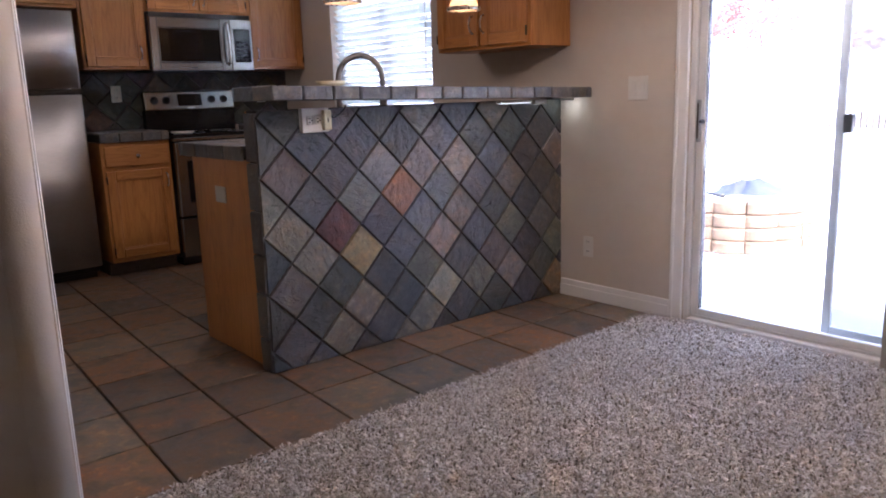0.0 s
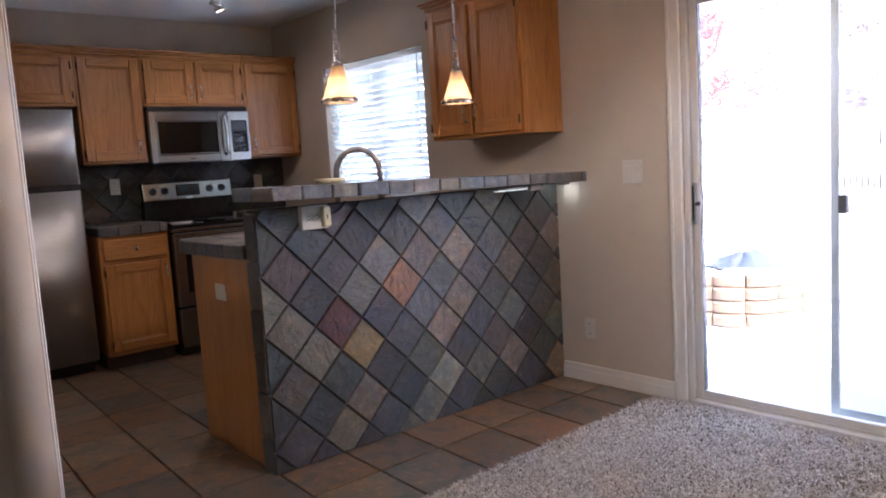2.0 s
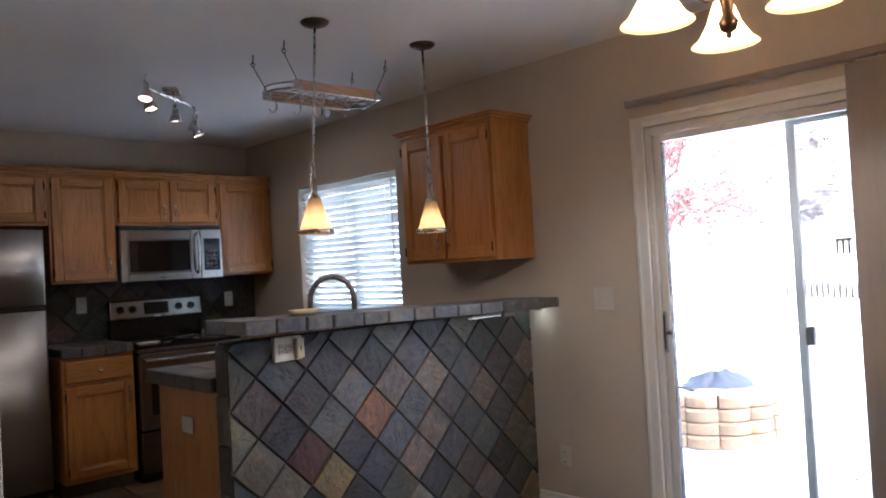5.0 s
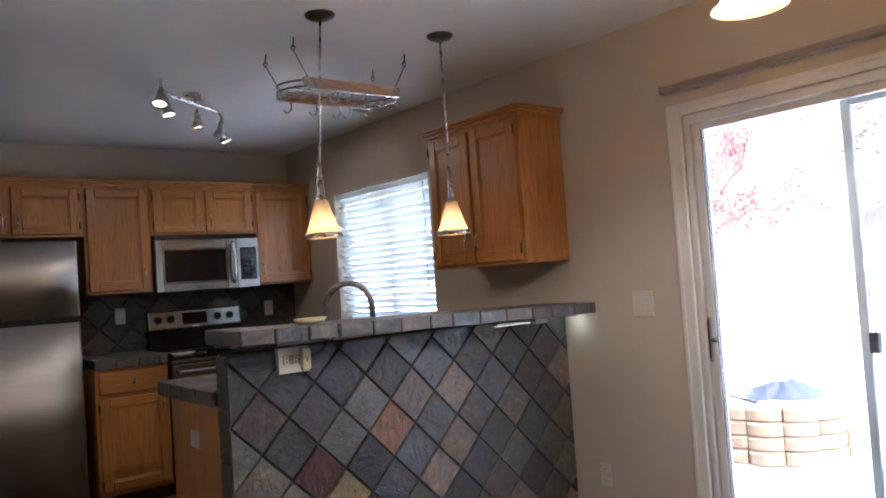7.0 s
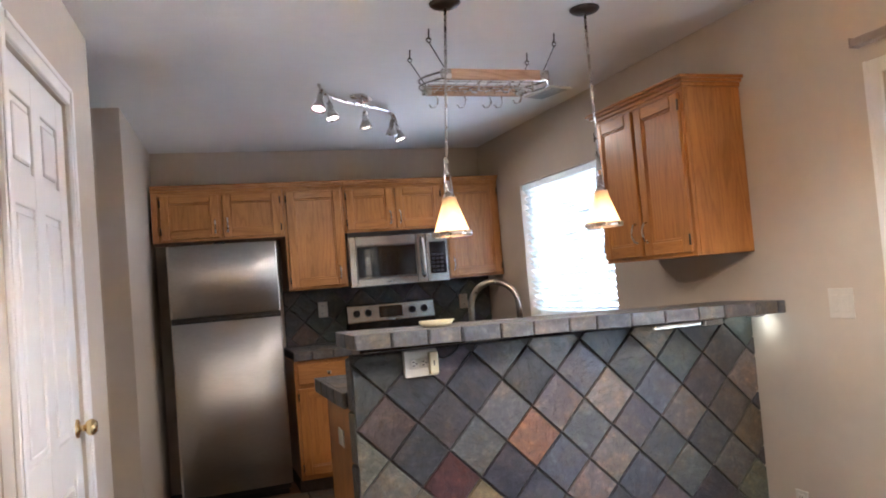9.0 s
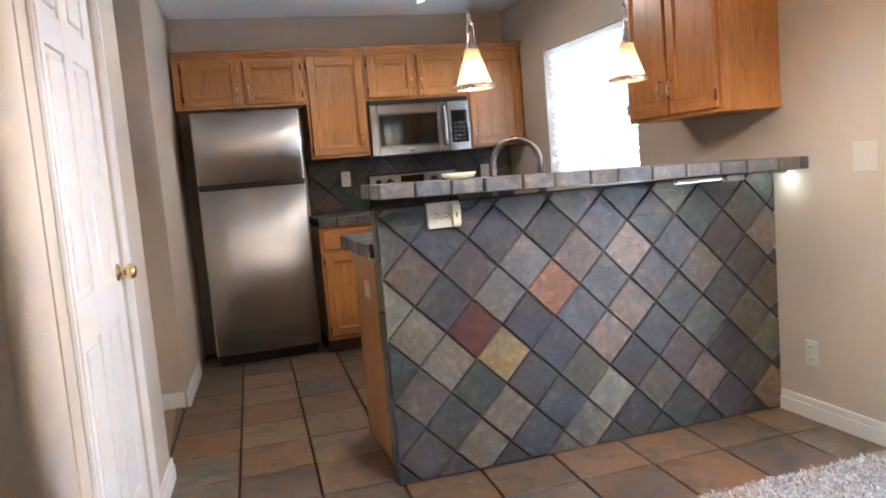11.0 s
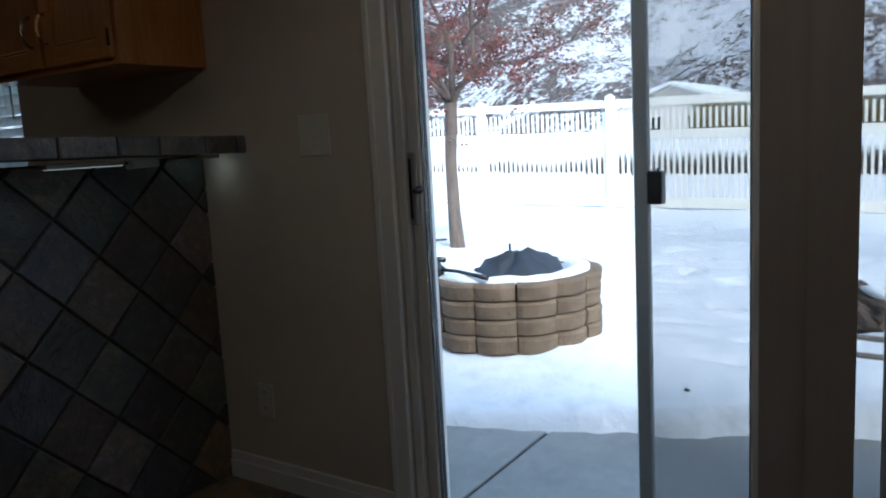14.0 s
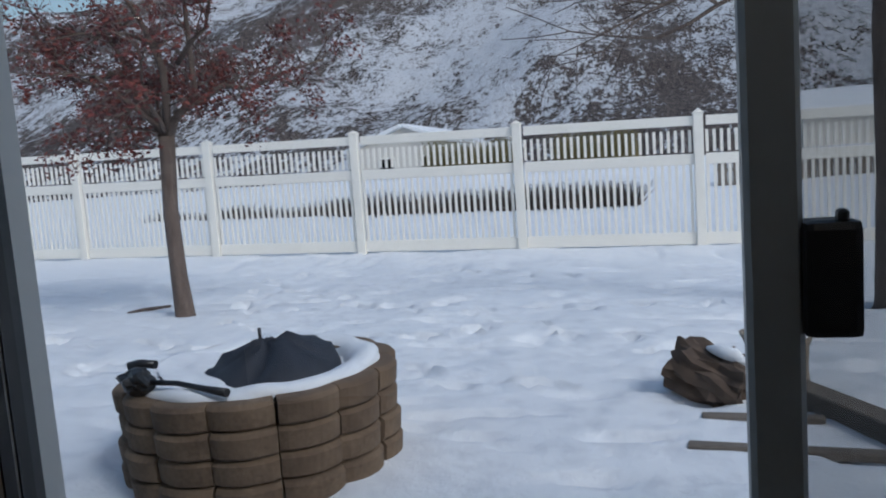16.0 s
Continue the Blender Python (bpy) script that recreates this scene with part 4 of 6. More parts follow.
cord = [(-1.510, -0.040, 1.070), (-1.47, -0.020, 1.046), (-1.43, -0.012, 1.056), (-1.405, -0.010, 1.075), (-1.398, -0.012, 1.094)]
solo("lamp_cord", tube(cord, 0.0045, 6), "black", "thin black lamp cord running up under the bar top", "cord")

# the slim lamp under the overhang
ul = thing("under_bar_light", pose(-0.42, -0.105, 1.088), "slim white light strip under the bar overhang", "light strip")
part("housing", box((-0.165, -0.016, -0.014), (0.055, 0.016, -0.0005), 0.002), "plate", ul)
part("lens", box((-0.160, -0.012, -0.0165), (0.050, 0.012, -0.0143), 0.0005), "led", ul, "glowing white lens")
part("adapter", box((0.075, -0.017, -0.026), (0.165, 0.017, -0.0005), 0.004), "plate", ul)
part("wire", tube([(0.05, 0.0, -0.006), (0.08, 0.004, -0.012)], 0.0035, 6), "black", ul)
puck = thing("puck_light", pose(-0.060, -0.090, 1.089), "small round light under the bar end", "light")
part("housing", lathe([(0.0, -0.0005), (0.036, -0.0005), (0.036, -0.012), (0.030, -0.0135)], 20), "plate", puck)
part("lens", lathe([(0.029, -0.0132), (0.0, -0.0138)], 20), "led", puck)
lamp("puck_glow", "POINT", pose(-0.060, -0.090, 1.060), 0.008, (0.92, 1.0, 0.88))


# ---- refrigerator ----
def refrigerator():
    r = thing("refrigerator", pose(-2.10, 2.46, 0), "stainless top-freezer refrigerator with black sides", "refrigerator")
    w = 0.352
    part("cabinet", box((-w + 0.006, 0.062, 0.035), (w - 0.006, 0.53, 1.695), 0.006), "black", r, "black painted cabinet")
    part("toe_grille", box((-w + 0.02, 0.075, 0.0), (w - 0.02, 0.46, 0.0345)), "black", r)
    for name, z0, z1 in (("freezer_door", 1.235, 1.705), ("fridge_door", 0.085, 1.195)):
        bm = bmesh.new()
        prof = [(-w, 0.058), (-w, 0.012), (-w + 0.012, 0.0015), (-w * 0.5, -0.009), (0, -0.012), (w * 0.5, -0.009), (w - 0.012, 0.0015), (w, 0.012), (w, 0.058)]
        lo = [bm.verts.new((u, y, z0)) for u, y in prof]
        hi = [bm.verts.new((u, y, z1)) for u, y in prof]
        for k in range(len(prof)):
            j = (k + 1) % len(prof)
            f = bm.faces.new((lo[k], lo[j], hi[j], hi[k]))
            f.smooth = 1 < k < 6
        bm.faces.new(lo[::-1])
        bm.faces.new(hi)
        part(name, bm, "steel", r, "brushed stainless door")
    part("handle_band", box((-w + 0.004, 0.008, 1.196), (w - 0.004, 0.058, 1.234)), "black", r, "black handle recess between the doors")
    part("handle_lip", box((-w + 0.004, -0.004, 1.206), (w - 0.03, 0.008, 1.216), 0.002), "black", r)
    part("hinge_cover", lathe([(0.0, 0.016), (0.036, 0.014), (0.046, 0.0)], 20, pose(-0.02, 0.03, 1.706)), "black", r, "black hinge cap")
    return r


refrigerator()


# ---- microwave over the range ----
def microwave():
    m = thing("microwave", pose(-0.847, 2.60, 1.345), "stainless over-range microwave with a dark window", "microwave")
    w, h = 0.378, 0.372
    part("case", box((-w + 0.003, 0.03, 0.004), (w - 0.003, 0.392, h + 0.026), 0.004), "black", m)
    part("vent_grille", box((-w + 0.003, 0.016, h - 0.006), (w - 0.003, 0.03, h + 0.026), 0.003), "black", m, "black top vent grille")
    door = bmesh.new()
    u1 = 0.205
    for a, c, e, f in ((-w, -w + 0.052, 0.0, h - 0.008), (u1 - 0.075, u1, 0.0, h - 0.008), (-w + 0.052, u1 - 0.075, 0.0, 0.058), (-w + 0.052, u1 - 0.075, h - 0.078, h - 0.008)):
        add_box(door, (a, 0.0, e), (c, 0.029, f), 0.004)
    d = part("door", door, "trim_steel", m, "brushed stainless door frame")
    part("window", box((-w + 0.050, 0.010, 0.056), (u1 - 0.073, 0.022, h - 0.076)), "oven_glass", d, "dark glass window")
    bm = bmesh.new()
    for a, c, e, f in ((-w + 0.052, -w + 0.060, 0.058, h - 0.078), (u1 - 0.083, u1 - 0.075, 0.058, h - 0.078), (-w + 0.060, u1 - 0.083, 0.058, 0.066), (-w + 0.060, u1 - 0.083, h - 0.086, h - 0.078)):
        add_box(bm, (a, -0.002, e), (c, 0.010, f), 0.002)
    part("window_bezel", bm, "trim_steel", d, "bright bezel")
    bow = [(u1 - 0.030, 0.0, 0.045), (u1 - 0.030, -0.030, 0.062), (u1 - 0.030, -0.040, 0.12), (u1 - 0.030, -0.042, 0.19), (u1 - 0.030, -0.040, 0.26), (u1 - 0.030, -0.030, 0.318), (u1 - 0.030, 0.0, 0.335)]
    part("handle", tube(bow, 0.0105, 10), "chrome", d, "bowed chrome handle")
    part("control_panel", box((u1 + 0.002, 0.0, 0.0), (w, 0.029, h - 0.008), 0.004), "trim_steel", m)
    keys = part("key_pad", box((u1 + 0.026, -0.003, 0.060), (w - 0.020, 0.001, h - 0.075), 0.002), "enamel", m, "black key pad with a small display")
    part("display", box((u1 + 0.036, -0.0045, h - 0.118), (w - 0.030, -0.003, h - 0.088), 0.001), "oven_glass", keys)
    for i in range(3):
        for j in range(5):
            a = u1 + 0.038 + i * 0.033
            part("key", box((a, -0.0042, 0.072 + j * 0.030), (a + 0.024, -0.003, 0.090 + j * 0.030), 0.001), "black", keys)
    part("badge", box((-0.105, -0.0015, 0.020), (-0.065, 0.0, 0.028), 0.0005), "black", d)
    return m


microwave()


# ---- the range ----
def kitchen_range():
    r = thing("range", pose(-0.858, 2.35, 0), "stainless and black electric range with a glass cooktop", "stove")
    w = 0.378
    part("body", box((-w + 0.004, 0.040, 0.06), (w - 0.004, 0.625, 0.893), 0.003), "enamel", r)
    part("base", box((-w + 0.02, 0.075, 0.0), (w - 0.02, 0.60, 0.0595)), "black", r)
    top = part("cooktop", box((-w, 0.012, 0.893), (w, 0.56, 0.915), 0.006, None, 2), "oven_glass", r, "black glass cooktop")
    for x, y, q in ((-0.19, 0.17, 0.105), (0.19, 0.17, 0.085), (-0.19, 0.42, 0.085), (0.19, 0.42, 0.105)):
        part("burner_ring", lathe([(q, 0.9153), (q, 0.9158), (q - 0.004, 0.9158), (q - 0.004, 0.9153)], 36, pose(x, y, 0)), "steelgrey", top)
    part("front_trim", box((-w, -0.004, 0.868), (w, 0.040, 0.8925), 0.004), "trim_steel", r)
    d = part("oven_door", box((-w + 0.004, -0.012, 0.352), (w - 0.004, 0.039, 0.862), 0.005), "trim_steel", r, "stainless oven door")
    part("oven_window", box((-w + 0.075, -0.016, 0.450), (w - 0.075, -0.0115, 0.735), 0.002), "oven_glass", d, "dark oven window")
    bar_h = [(-w + 0.04, -0.012, 0.815), (-w + 0.045, -0.048, 0.818), (-w + 0.075, -0.056, 0.818), (0, -0.060, 0.818), (w - 0.075, -0.056, 0.818), (w - 0.045, -0.048, 0.818), (w - 0.04, -0.012, 0.815)]
    part("oven_handle", tube(bar_h, 0.0125, 10), "chrome", d, "bright bar handle")
    part("storage_drawer", box((-w + 0.004, -0.008, 0.070), (w - 0.004, 0.039, 0.340), 0.006), "trim_steel", r, "stainless storage drawer")
    back = bmesh.new()
    add_box(back, (-w + 0.03, 0.565, 0.915), (w - 0.03, 0.628, 1.075), 0.004)
    part("back_riser", back, "enamel", r, "black riser")
    tilt = pose(0, 0.548, 1.075, -9, 0, 0)
    g = part("control_panel", box((-w + 0.030, 0.0, 0.0), (w - 0.030, 0.055, 0.140), 0.010, tilt, 2), "trim_steel", r, "stainless control panel")
    part("display", box((-0.100, -0.0025, 0.028), (0.085, 0.001, 0.116), 0.002, tilt), "oven_glass", g, "black clock display")
    for x in (-0.275, -0.185, 0.165, 0.262):
        k = tilt @ pose(x, 0.0, 0.072, 90, 0, 0)
        part("knob", lathe([(0.0, 0.024), (0.020, 0.023), (0.024, 0.016), (0.027, 0.003), (0.029, 0.0)], 20, k), "black", g, "black control knob")
    part("badge", box((-0.030, -0.0015, 0.008), (0.020, 0.0, 0.018), 0.0005, tilt), "plate", g)
    return r


kitchen_range()

# white spoon rest on the cooktop edge
solo("spoon_rest", lathe([(0.0, 0.004), (0.045, 0.004), (0.062, 0.016), (0.066, 0.016), (0.050, 0.0), (0.0, 0.0)], 28, Matrix.Diagonal((1.25, 0.8, 1, 1))), "plate",
     "small white oval spoon rest on the cooktop", "dish", pose(-1.12, 2.46, 0.9155))
# oval soap dish on the bar top
dish = [(0.0, 0.006), (0.040, 0.006), (0.058, 0.022), (0.063, 0.023), (0.052, 0.004), (0.030, 0.0), (0.0, 0.0)]
solo("soap_dish", lathe(dish, 28, Matrix.Diagonal((1.1, 0.75, 1, 1))), "cream", "cream oval soap dish resting on the bar top", "dish", pose(-1.495, -0.06, 1.1705))


# ---- tap ----
def tap():
    f = thing("tap", pose(-1.196, 0.345, 0.946), "brushed nickel gooseneck tap at the sink", "tap")
    part("base", lathe([(0.0, 0.0), (0.034, 0.0), (0.034, 0.006), (0.026, 0.016), (0.023, 0.055), (0.019, 0.075), (0.0, 0.078)], 24), "faucet", f)
    d = Vector((0.182, -0.107, 0)).normalized()
    R, top = 0.104, 0.262
    pts = [Vector((0, 0, 0.06)), Vector((0, 0, 0.16))]
    for k in range(15):
        a = math.pi * (1 - k / 14)
        pts.append(d * (R + R * math.cos(a)) + Vector((0, 0, top + R * math.sin(a) * 1.05)))
    pts.append(d * (2 * R) + Vector((0, 0, 0.19)))
    part("neck", tube(pts, 0.0135, 14), "faucet", f, "arched nickel neck")
    part("spout", tube([d * (2 * R) + Vector((0, 0, 0.205)), d * (2 * R) + Vector((0, 0, 0.115))], [0.017, 0.020], 14), "faucet", f)
    part("lever", tube([(0.02, 0.012, 0.045), (0.055, 0.035, 0.062), (0.095, 0.055, 0.105)], [0.011, 0.007, 0.006], 10), "faucet", f)
    sp = thing("soap_pump", pose(-1.345, 0.36, 0.946), "nickel soap pump beside the tap", "soap pump")
    part("body", lathe([(0.0, 0.0), (0.024, 0.0), (0.022, 0.012), (0.011, 0.02), (0.010, 0.07), (0.0, 0.072)], 18), "faucet", sp)
    part("nozzle", tube([(0, 0, 0.068), (0.02, -0.01, 0.078), (0.075, -0.03, 0.070)], 0.006, 8), "faucet", sp)


tap()


# ---- pendants, spot rail, pot rack, chandelier, vent ----
def pendant(x, y, lean=0.0):
    """A cone pendant over x, y; lean: how far its canopy sits to the side of the shade."""
    p = thing("pendant_lamp", pose(x, y, CEIL), "lit alabaster cone pendant on a nickel stem", "pendant lamp", "pendants above the bar")
    part("canopy", lathe([(0.0, -0.026), (0.022, -0.026), (0.052, -0.016), (0.062, -0.006), (0.062, -0.0005), (0.0, -0.0005)], 28, pose(lean, 0, 0)), "darkmetal", p, "dark bronze ceiling canopy")
    part("stem", tube([(lean, 0, -0.02), (0, 0, -0.64)], 0.0055, 8), "nickel", p)
    part("coupling", lathe([(0.0, -0.61), (0.009, -0.612), (0.009, -0.66), (0.012, -0.665), (0.012, -0.675), (0.006, -0.68), (0.0, -0.682)], 14), "nickel", p)
    for s in (-1, 1):
        part("yoke_arm", tube([(0, 0, -0.662), (s * 0.011, 0, -0.672), (s * 0.014, 0, -0.72), (s * 0.016, 0, -0.757)], 0.003, 6), "nickel", p)
    part("socket", lathe([(0.0, -0.70), (0.007, -0.702), (0.009, -0.742), (0.022, -0.758), (0.027, -0.772), (0.0, -0.773)], 20), "nickel", p, "nickel socket cup")
    sh = part("shade", lathe([(0.0255, -0.768), (0.030, -0.79), (0.050, -0.852), (0.072, -0.912), (0.0735, -0.912), (0.0515, -0.85), (0.0315, -0.788), (0.027, -0.766)], 32), "alabaster", p, "glowing alabaster glass shade")
    part("shade_band", lathe([(0.0718, -0.898), (0.0775, -0.900), (0.0785, -0.914), (0.074, -0.917), (0.0715, -0.914)], 32), "nickel", sh, "bright nickel rim band")
    part("bulb", lathe([(0.0, -0.80), (0.014, -0.805), (0.018, -0.83), (0.014, -0.852), (0.0, -0.860)], 16), "bulb", p)
    lamp("pendant_glow", "POINT", pose(x, y, CEIL - 0.893), 0.07, (1.0, 0.82, 0.62), soft=0.012)


pendant(-1.388, -0.016, 0.048)
pendant(-0.725, -0.026)


def spot_rail():
    c = Vector((-1.350, 1.395, CEIL))
    t = thing("track_light", pose(c.x, c.y, c.z), "brushed nickel wavy rail with five lit spot lamps", "track light")
    a, e = Vector((-1.665, 0.985, 0)) - Vector((c.x, c.y, 0)), Vector((-1.035, 1.800, 0)) - Vector((c.x, c.y, 0))
    along, side = (e - a).normalized(), (e - a).normalized().cross(Vector((0, 0, 1)))
    part("canopy", box((-0.070, -0.040, -0.022), (0.070, 0.040, -0.0005), 0.008, pose(0, 0, 0, 0, 0, 52), 2), "nickel", t)
    part("stem", tube([(0, 0, -0.02), (0, 0, -0.055)], 0.009, 10), "nickel", t)
    def at(s):
        return a + (e - a) * s + side * 0.060 * math.sin((s - 0.5) * math.tau) + Vector((0, 0, -0.052))
    part("rail", tube([at(k / 24) for k in range(25)], 0.0085, 10), "nickel", t)
    aims = [(-0.25, -0.35), (0.10, -0.25), (0.0, 0.02), (-0.10, 0.20), (0.25, -0.15)]
    for k, s in enumerate((0.03, 0.22, 0.52, 0.80, 0.97)):
        p = at(s)
        ax = Vector((aims[k][0], aims[k][1], -1)).normalized()
        m = Matrix.Translation(p + Vector((0, 0, -0.045))) @ ax.to_track_quat("Z", "Y").to_matrix().to_4x4()
        head = part("spot_head", lathe([(0.0, -0.012), (0.014, -0.010), (0.017, 0.018), (0.020, 0.040), (0.034, 0.068), (0.037, 0.086), (0.034, 0.087), (0.030, 0.072)], 20, m), "nickel", t, "nickel spot head")
        part("swivel", tube([p, p + Vector((0, 0, -0.048))], 0.006, 8), "nickel", t)
        part("lamp_face", lathe([(0.031, 0.078), (0.0, 0.080)], 20, m), "redspot" if k == 0 else "spot", head, "lit lamp face")
    for k, s in ((0, 0.03), (2, 0.52), (4, 0.97)):
        w = at(s) + c + Vector((aims[k][0], aims[k][1], -1)).normalized() * 0.14
        sp = lamp("spot_glow", "SPOT", look(tuple(w), (w.x + aims[k][0], w.y + aims[k][1], w.z - 1.0), 0), 0.32, (1.0, 0.84, 0.66), soft=0.03)
        sp.data.spot_size, sp.data.spot_blend = radians(172), 0.35


spot_rail()


def pot_rack():
    r = thing("pot_rack", pose(-1.0, 0.42, 2.225), "hanging wood and wire pot rack with empty hooks", "pot rack")
    x0, x1, y0, y1 = -0.245, 0.225, -0.135, 0.135
    for y in (y0, y1):
        part("side_rail", box((x0, y - 0.009, -0.024), (x1, y + 0.009, 0.024), 0.003), "rackwood", r, "pale wooden side rail")
    for s, x in ((-1, x0), (1, x1)):
        pts = [(x, y0, 0.0)] + [(x + s * 0.075 * math.sin(math.pi * k / 10), y0 + (y1 - y0) * k / 10, 0.0) for k in range(1, 10)] + [(x, y1, 0.0)]
        bm = bmesh.new()
        for z in (-0.014, 0.014):
            add_tube(bm, [(p[0], p[1], z) for p in pts], 0.0045, 6)
        part("end_bow", bm, "faucet", r, "curved nickel end")
        for y in (y0, y1):
            part("corner_plate", box((x - 0.022, y - 0.011, -0.022), (x + 0.022, y + 0.011, 0.022), 0.002), "nickel", r)
    for k in range(9):
        x = x0 + 0.03 + k * (x1 - x0 - 0.06) / 8
        part("grid_wire", tube([(x, y0, -0.012), (x, y1, -0.012)], 0.0022, 5), "nickel", r)
    for k in range(5):
        y = y0 + 0.035 + k * 0.05
        part("grid_wire", tube([(x0 - 0.04, y, -0.008), (x1 + 0.04, y, -0.008)], 0.0022, 5), "nickel", r)
    for x, y in ((-0.20, y1), (-0.06, y1), (0.07, y1), (0.13, y1), (-0.10, y0), (0.05, y0), (0.16, y0), (0.19, 0.05)):
        pts = [(x, y, -0.018)] + [(x + q[0], y + 0.002, q[1]) for q in ((0.006, -0.040), (0.004, -0.060), (-0.010, -0.078), (-0.028, -0.078), (-0.038, -0.064))]
        part("hook", tube(pts, 0.0042, 6), "nickel", r, "nickel S hook")
    for x, y in ((x0, y0), (x0, y1), (x1, y0), (x1, y1)):
        ox = x * 1.28
        bm = bmesh.new()
        add_tube(bm, [(x, y, 0.02), (ox, y * 1.05, 0.135)], 0.0022, 5)
        add_tube(bm, [(ox + 0.010 * math.cos(a), y * 1.05, 0.145 + 0.010 * math.sin(a)) for a in [k * math.tau / 10 for k in range(10)]], 0.0028, 5)
        add_tube(bm, [(ox, y * 1.05, 0.150), (ox + 0.004, y * 1.05, 0.194)], 0.0032, 6)
        part("hanger", bm, "darkmetal", r, "chain link and ceiling hook")


pot_rack()


def chandelier():
    c = thing("chandelier", pose(-1.26, -1.80, CEIL), "bronze chandelier with lit alabaster bell shades", "chandelier")
    part("canopy", lathe([(0.0, -0.03), (0.03, -0.03), (0.066, -0.012), (0.066, -0.0005), (0.0, -0.0005)], 28), "darkmetal", c)
    part("stem", tube([(0, 0, -0.02), (0, 0, -0.36)], 0.008, 10), "darkmetal", c)
    part("column", lathe([(0.0, -0.33), (0.018, -0.34), (0.030, -0.38), (0.018, -0.42), (0.014, -0.455), (0.026, -0.475), (0.020, -0.497), (0.006, -0.505), (0.008, -0.515), (0.0, -0.522)], 20), "darkmetal", c, "turned bronze column with a finial")
    for k in range(3):
        a = radians(28 + 120 * k)
        d = Vector((math.cos(a), math.sin(a), 0))
        pts = [Vector((0, 0, -0.40)), d * 0.06 + Vector((0, 0, -0.42)), d * 0.13 + Vector((0, 0, -0.39)), d * 0.19 + Vector((0, 0, -0.33)), d * 0.205 + Vector((0, 0, -0.35))]
        part("arm", tube(pts, 0.007, 8), "darkmetal", c, "curved bronze arm")
        m = Matrix.Translation(d * 0.205)
        part("shade", lathe([(0.026, -0.35), (0.034, -0.375), (0.048, -0.42), (0.075, -0.465), (0.094, -0.480), (0.095, -0.482), (0.074, -0.469), (0.046, -0.424), (0.032, -0.378)], 28, m), "alabaster", c, "glowing bell shade")
        part("bulb", lathe([(0.0, -0.37), (0.014, -0.375), (0.018, -0.40), (0.0, -0.425)], 14, m), "bulb", c)
        w = Vector((-1.26, -1.80, CEIL)) + d * 0.205
        lamp("chandelier_glow", "POINT", pose(w.x, w.y, CEIL - 0.458), 0.88, (1.0, 0.86, 0.70), soft=0.012)


chandelier()

vent = thing("ceiling_vent", pose(-0.235, 1.27, CEIL, 0, 0, 14), "grey slotted ceiling vent near the window wall", "vent")
part("frame", box((-0.075, -0.13, -0.010), (0.075, 0.13, -0.0005), 0.003), "plate", vent)
for k in range(8):
    part("slat", box((-0.058, -0.112 + k * 0.030, -0.014), (0.058, -0.096 + k * 0.030, -0.0105), 0.001), "steelgrey", vent)


# ---- outdoors ----
def ground_z(x, y):
    """The lie of the snow: level with the pit, falling a little towards the fence."""
    z = float(np.interp(x, (0.9, 1.25, 1.9, 2.6, 5.5, 10.5, 14.0, 60.0), (-0.15, -0.10, -0.03, -0.03, -0.15, -0.20, -0.20, 0.4)))
    far = min(max((x - 3.0) / 6.0, 0.0), 1.0)
    return z + far * 0.022 * max(min(y - 2.0, 12.0), -12.0)


def grid_sheet(name, xs, ys, height, material, label, category, kind="structure"):
    bm = bmesh.new()
    vs = [[bm.verts.new((x, y, height(x, y))) for y in ys] for x in xs]
    for a, c in zip(vs, vs[1:]):
        for k in range(len(ys) - 1):
            f = bm.faces.new((a[k], c[k], c[k + 1], a[k + 1]))
            f.smooth = True
    return solo(name, bm, material, label, category, kind=kind)


def spread(parts):
    out = []
    for a, c, step in parts:
        n = max(1, round((c - a) / step))
        out += [a + (c - a) * k / n for k in range(n)]
    return out + [parts[-1][1]]


# old footprints crossing the yard in a few wandering lines
TREADS = {}
tread_rng = random.Random(17)
for sx, sy, going, paces in ((2.9, -1.2, 62, 12), (3.4, -2.0, 40, 13), (6.0, -2.6, 95, 12), (4.6, 1.6, 20, 9), (3.6, 0.9, 78, 7), (7.4, -1.0, 70, 10), (5.0, -0.6, 130, 6), (2.6, -2.6, 15, 8)):
    for k in range(paces):
        going += tread_rng.uniform(-14, 14)
        sx, sy = sx + 0.42 * math.cos(radians(going)), sy + 0.42 * math.sin(radians(going))
        off = 0.09 if k % 2 else -0.09
        a = radians(going + tread_rng.uniform(-15, 15))
        mark = (sx - off * math.sin(a), sy + off * math.cos(a), math.cos(a), math.sin(a), tread_rng.uniform(0.10, 0.17), tread_rng.uniform(0.06, 0.12))
        for i in (-1, 0, 1):
            for j in (-1, 0, 1):
                TREADS.setdefault((int(mark[0] * 2) + i, int(mark[1] * 2 + 100) + j), []).append(mark)


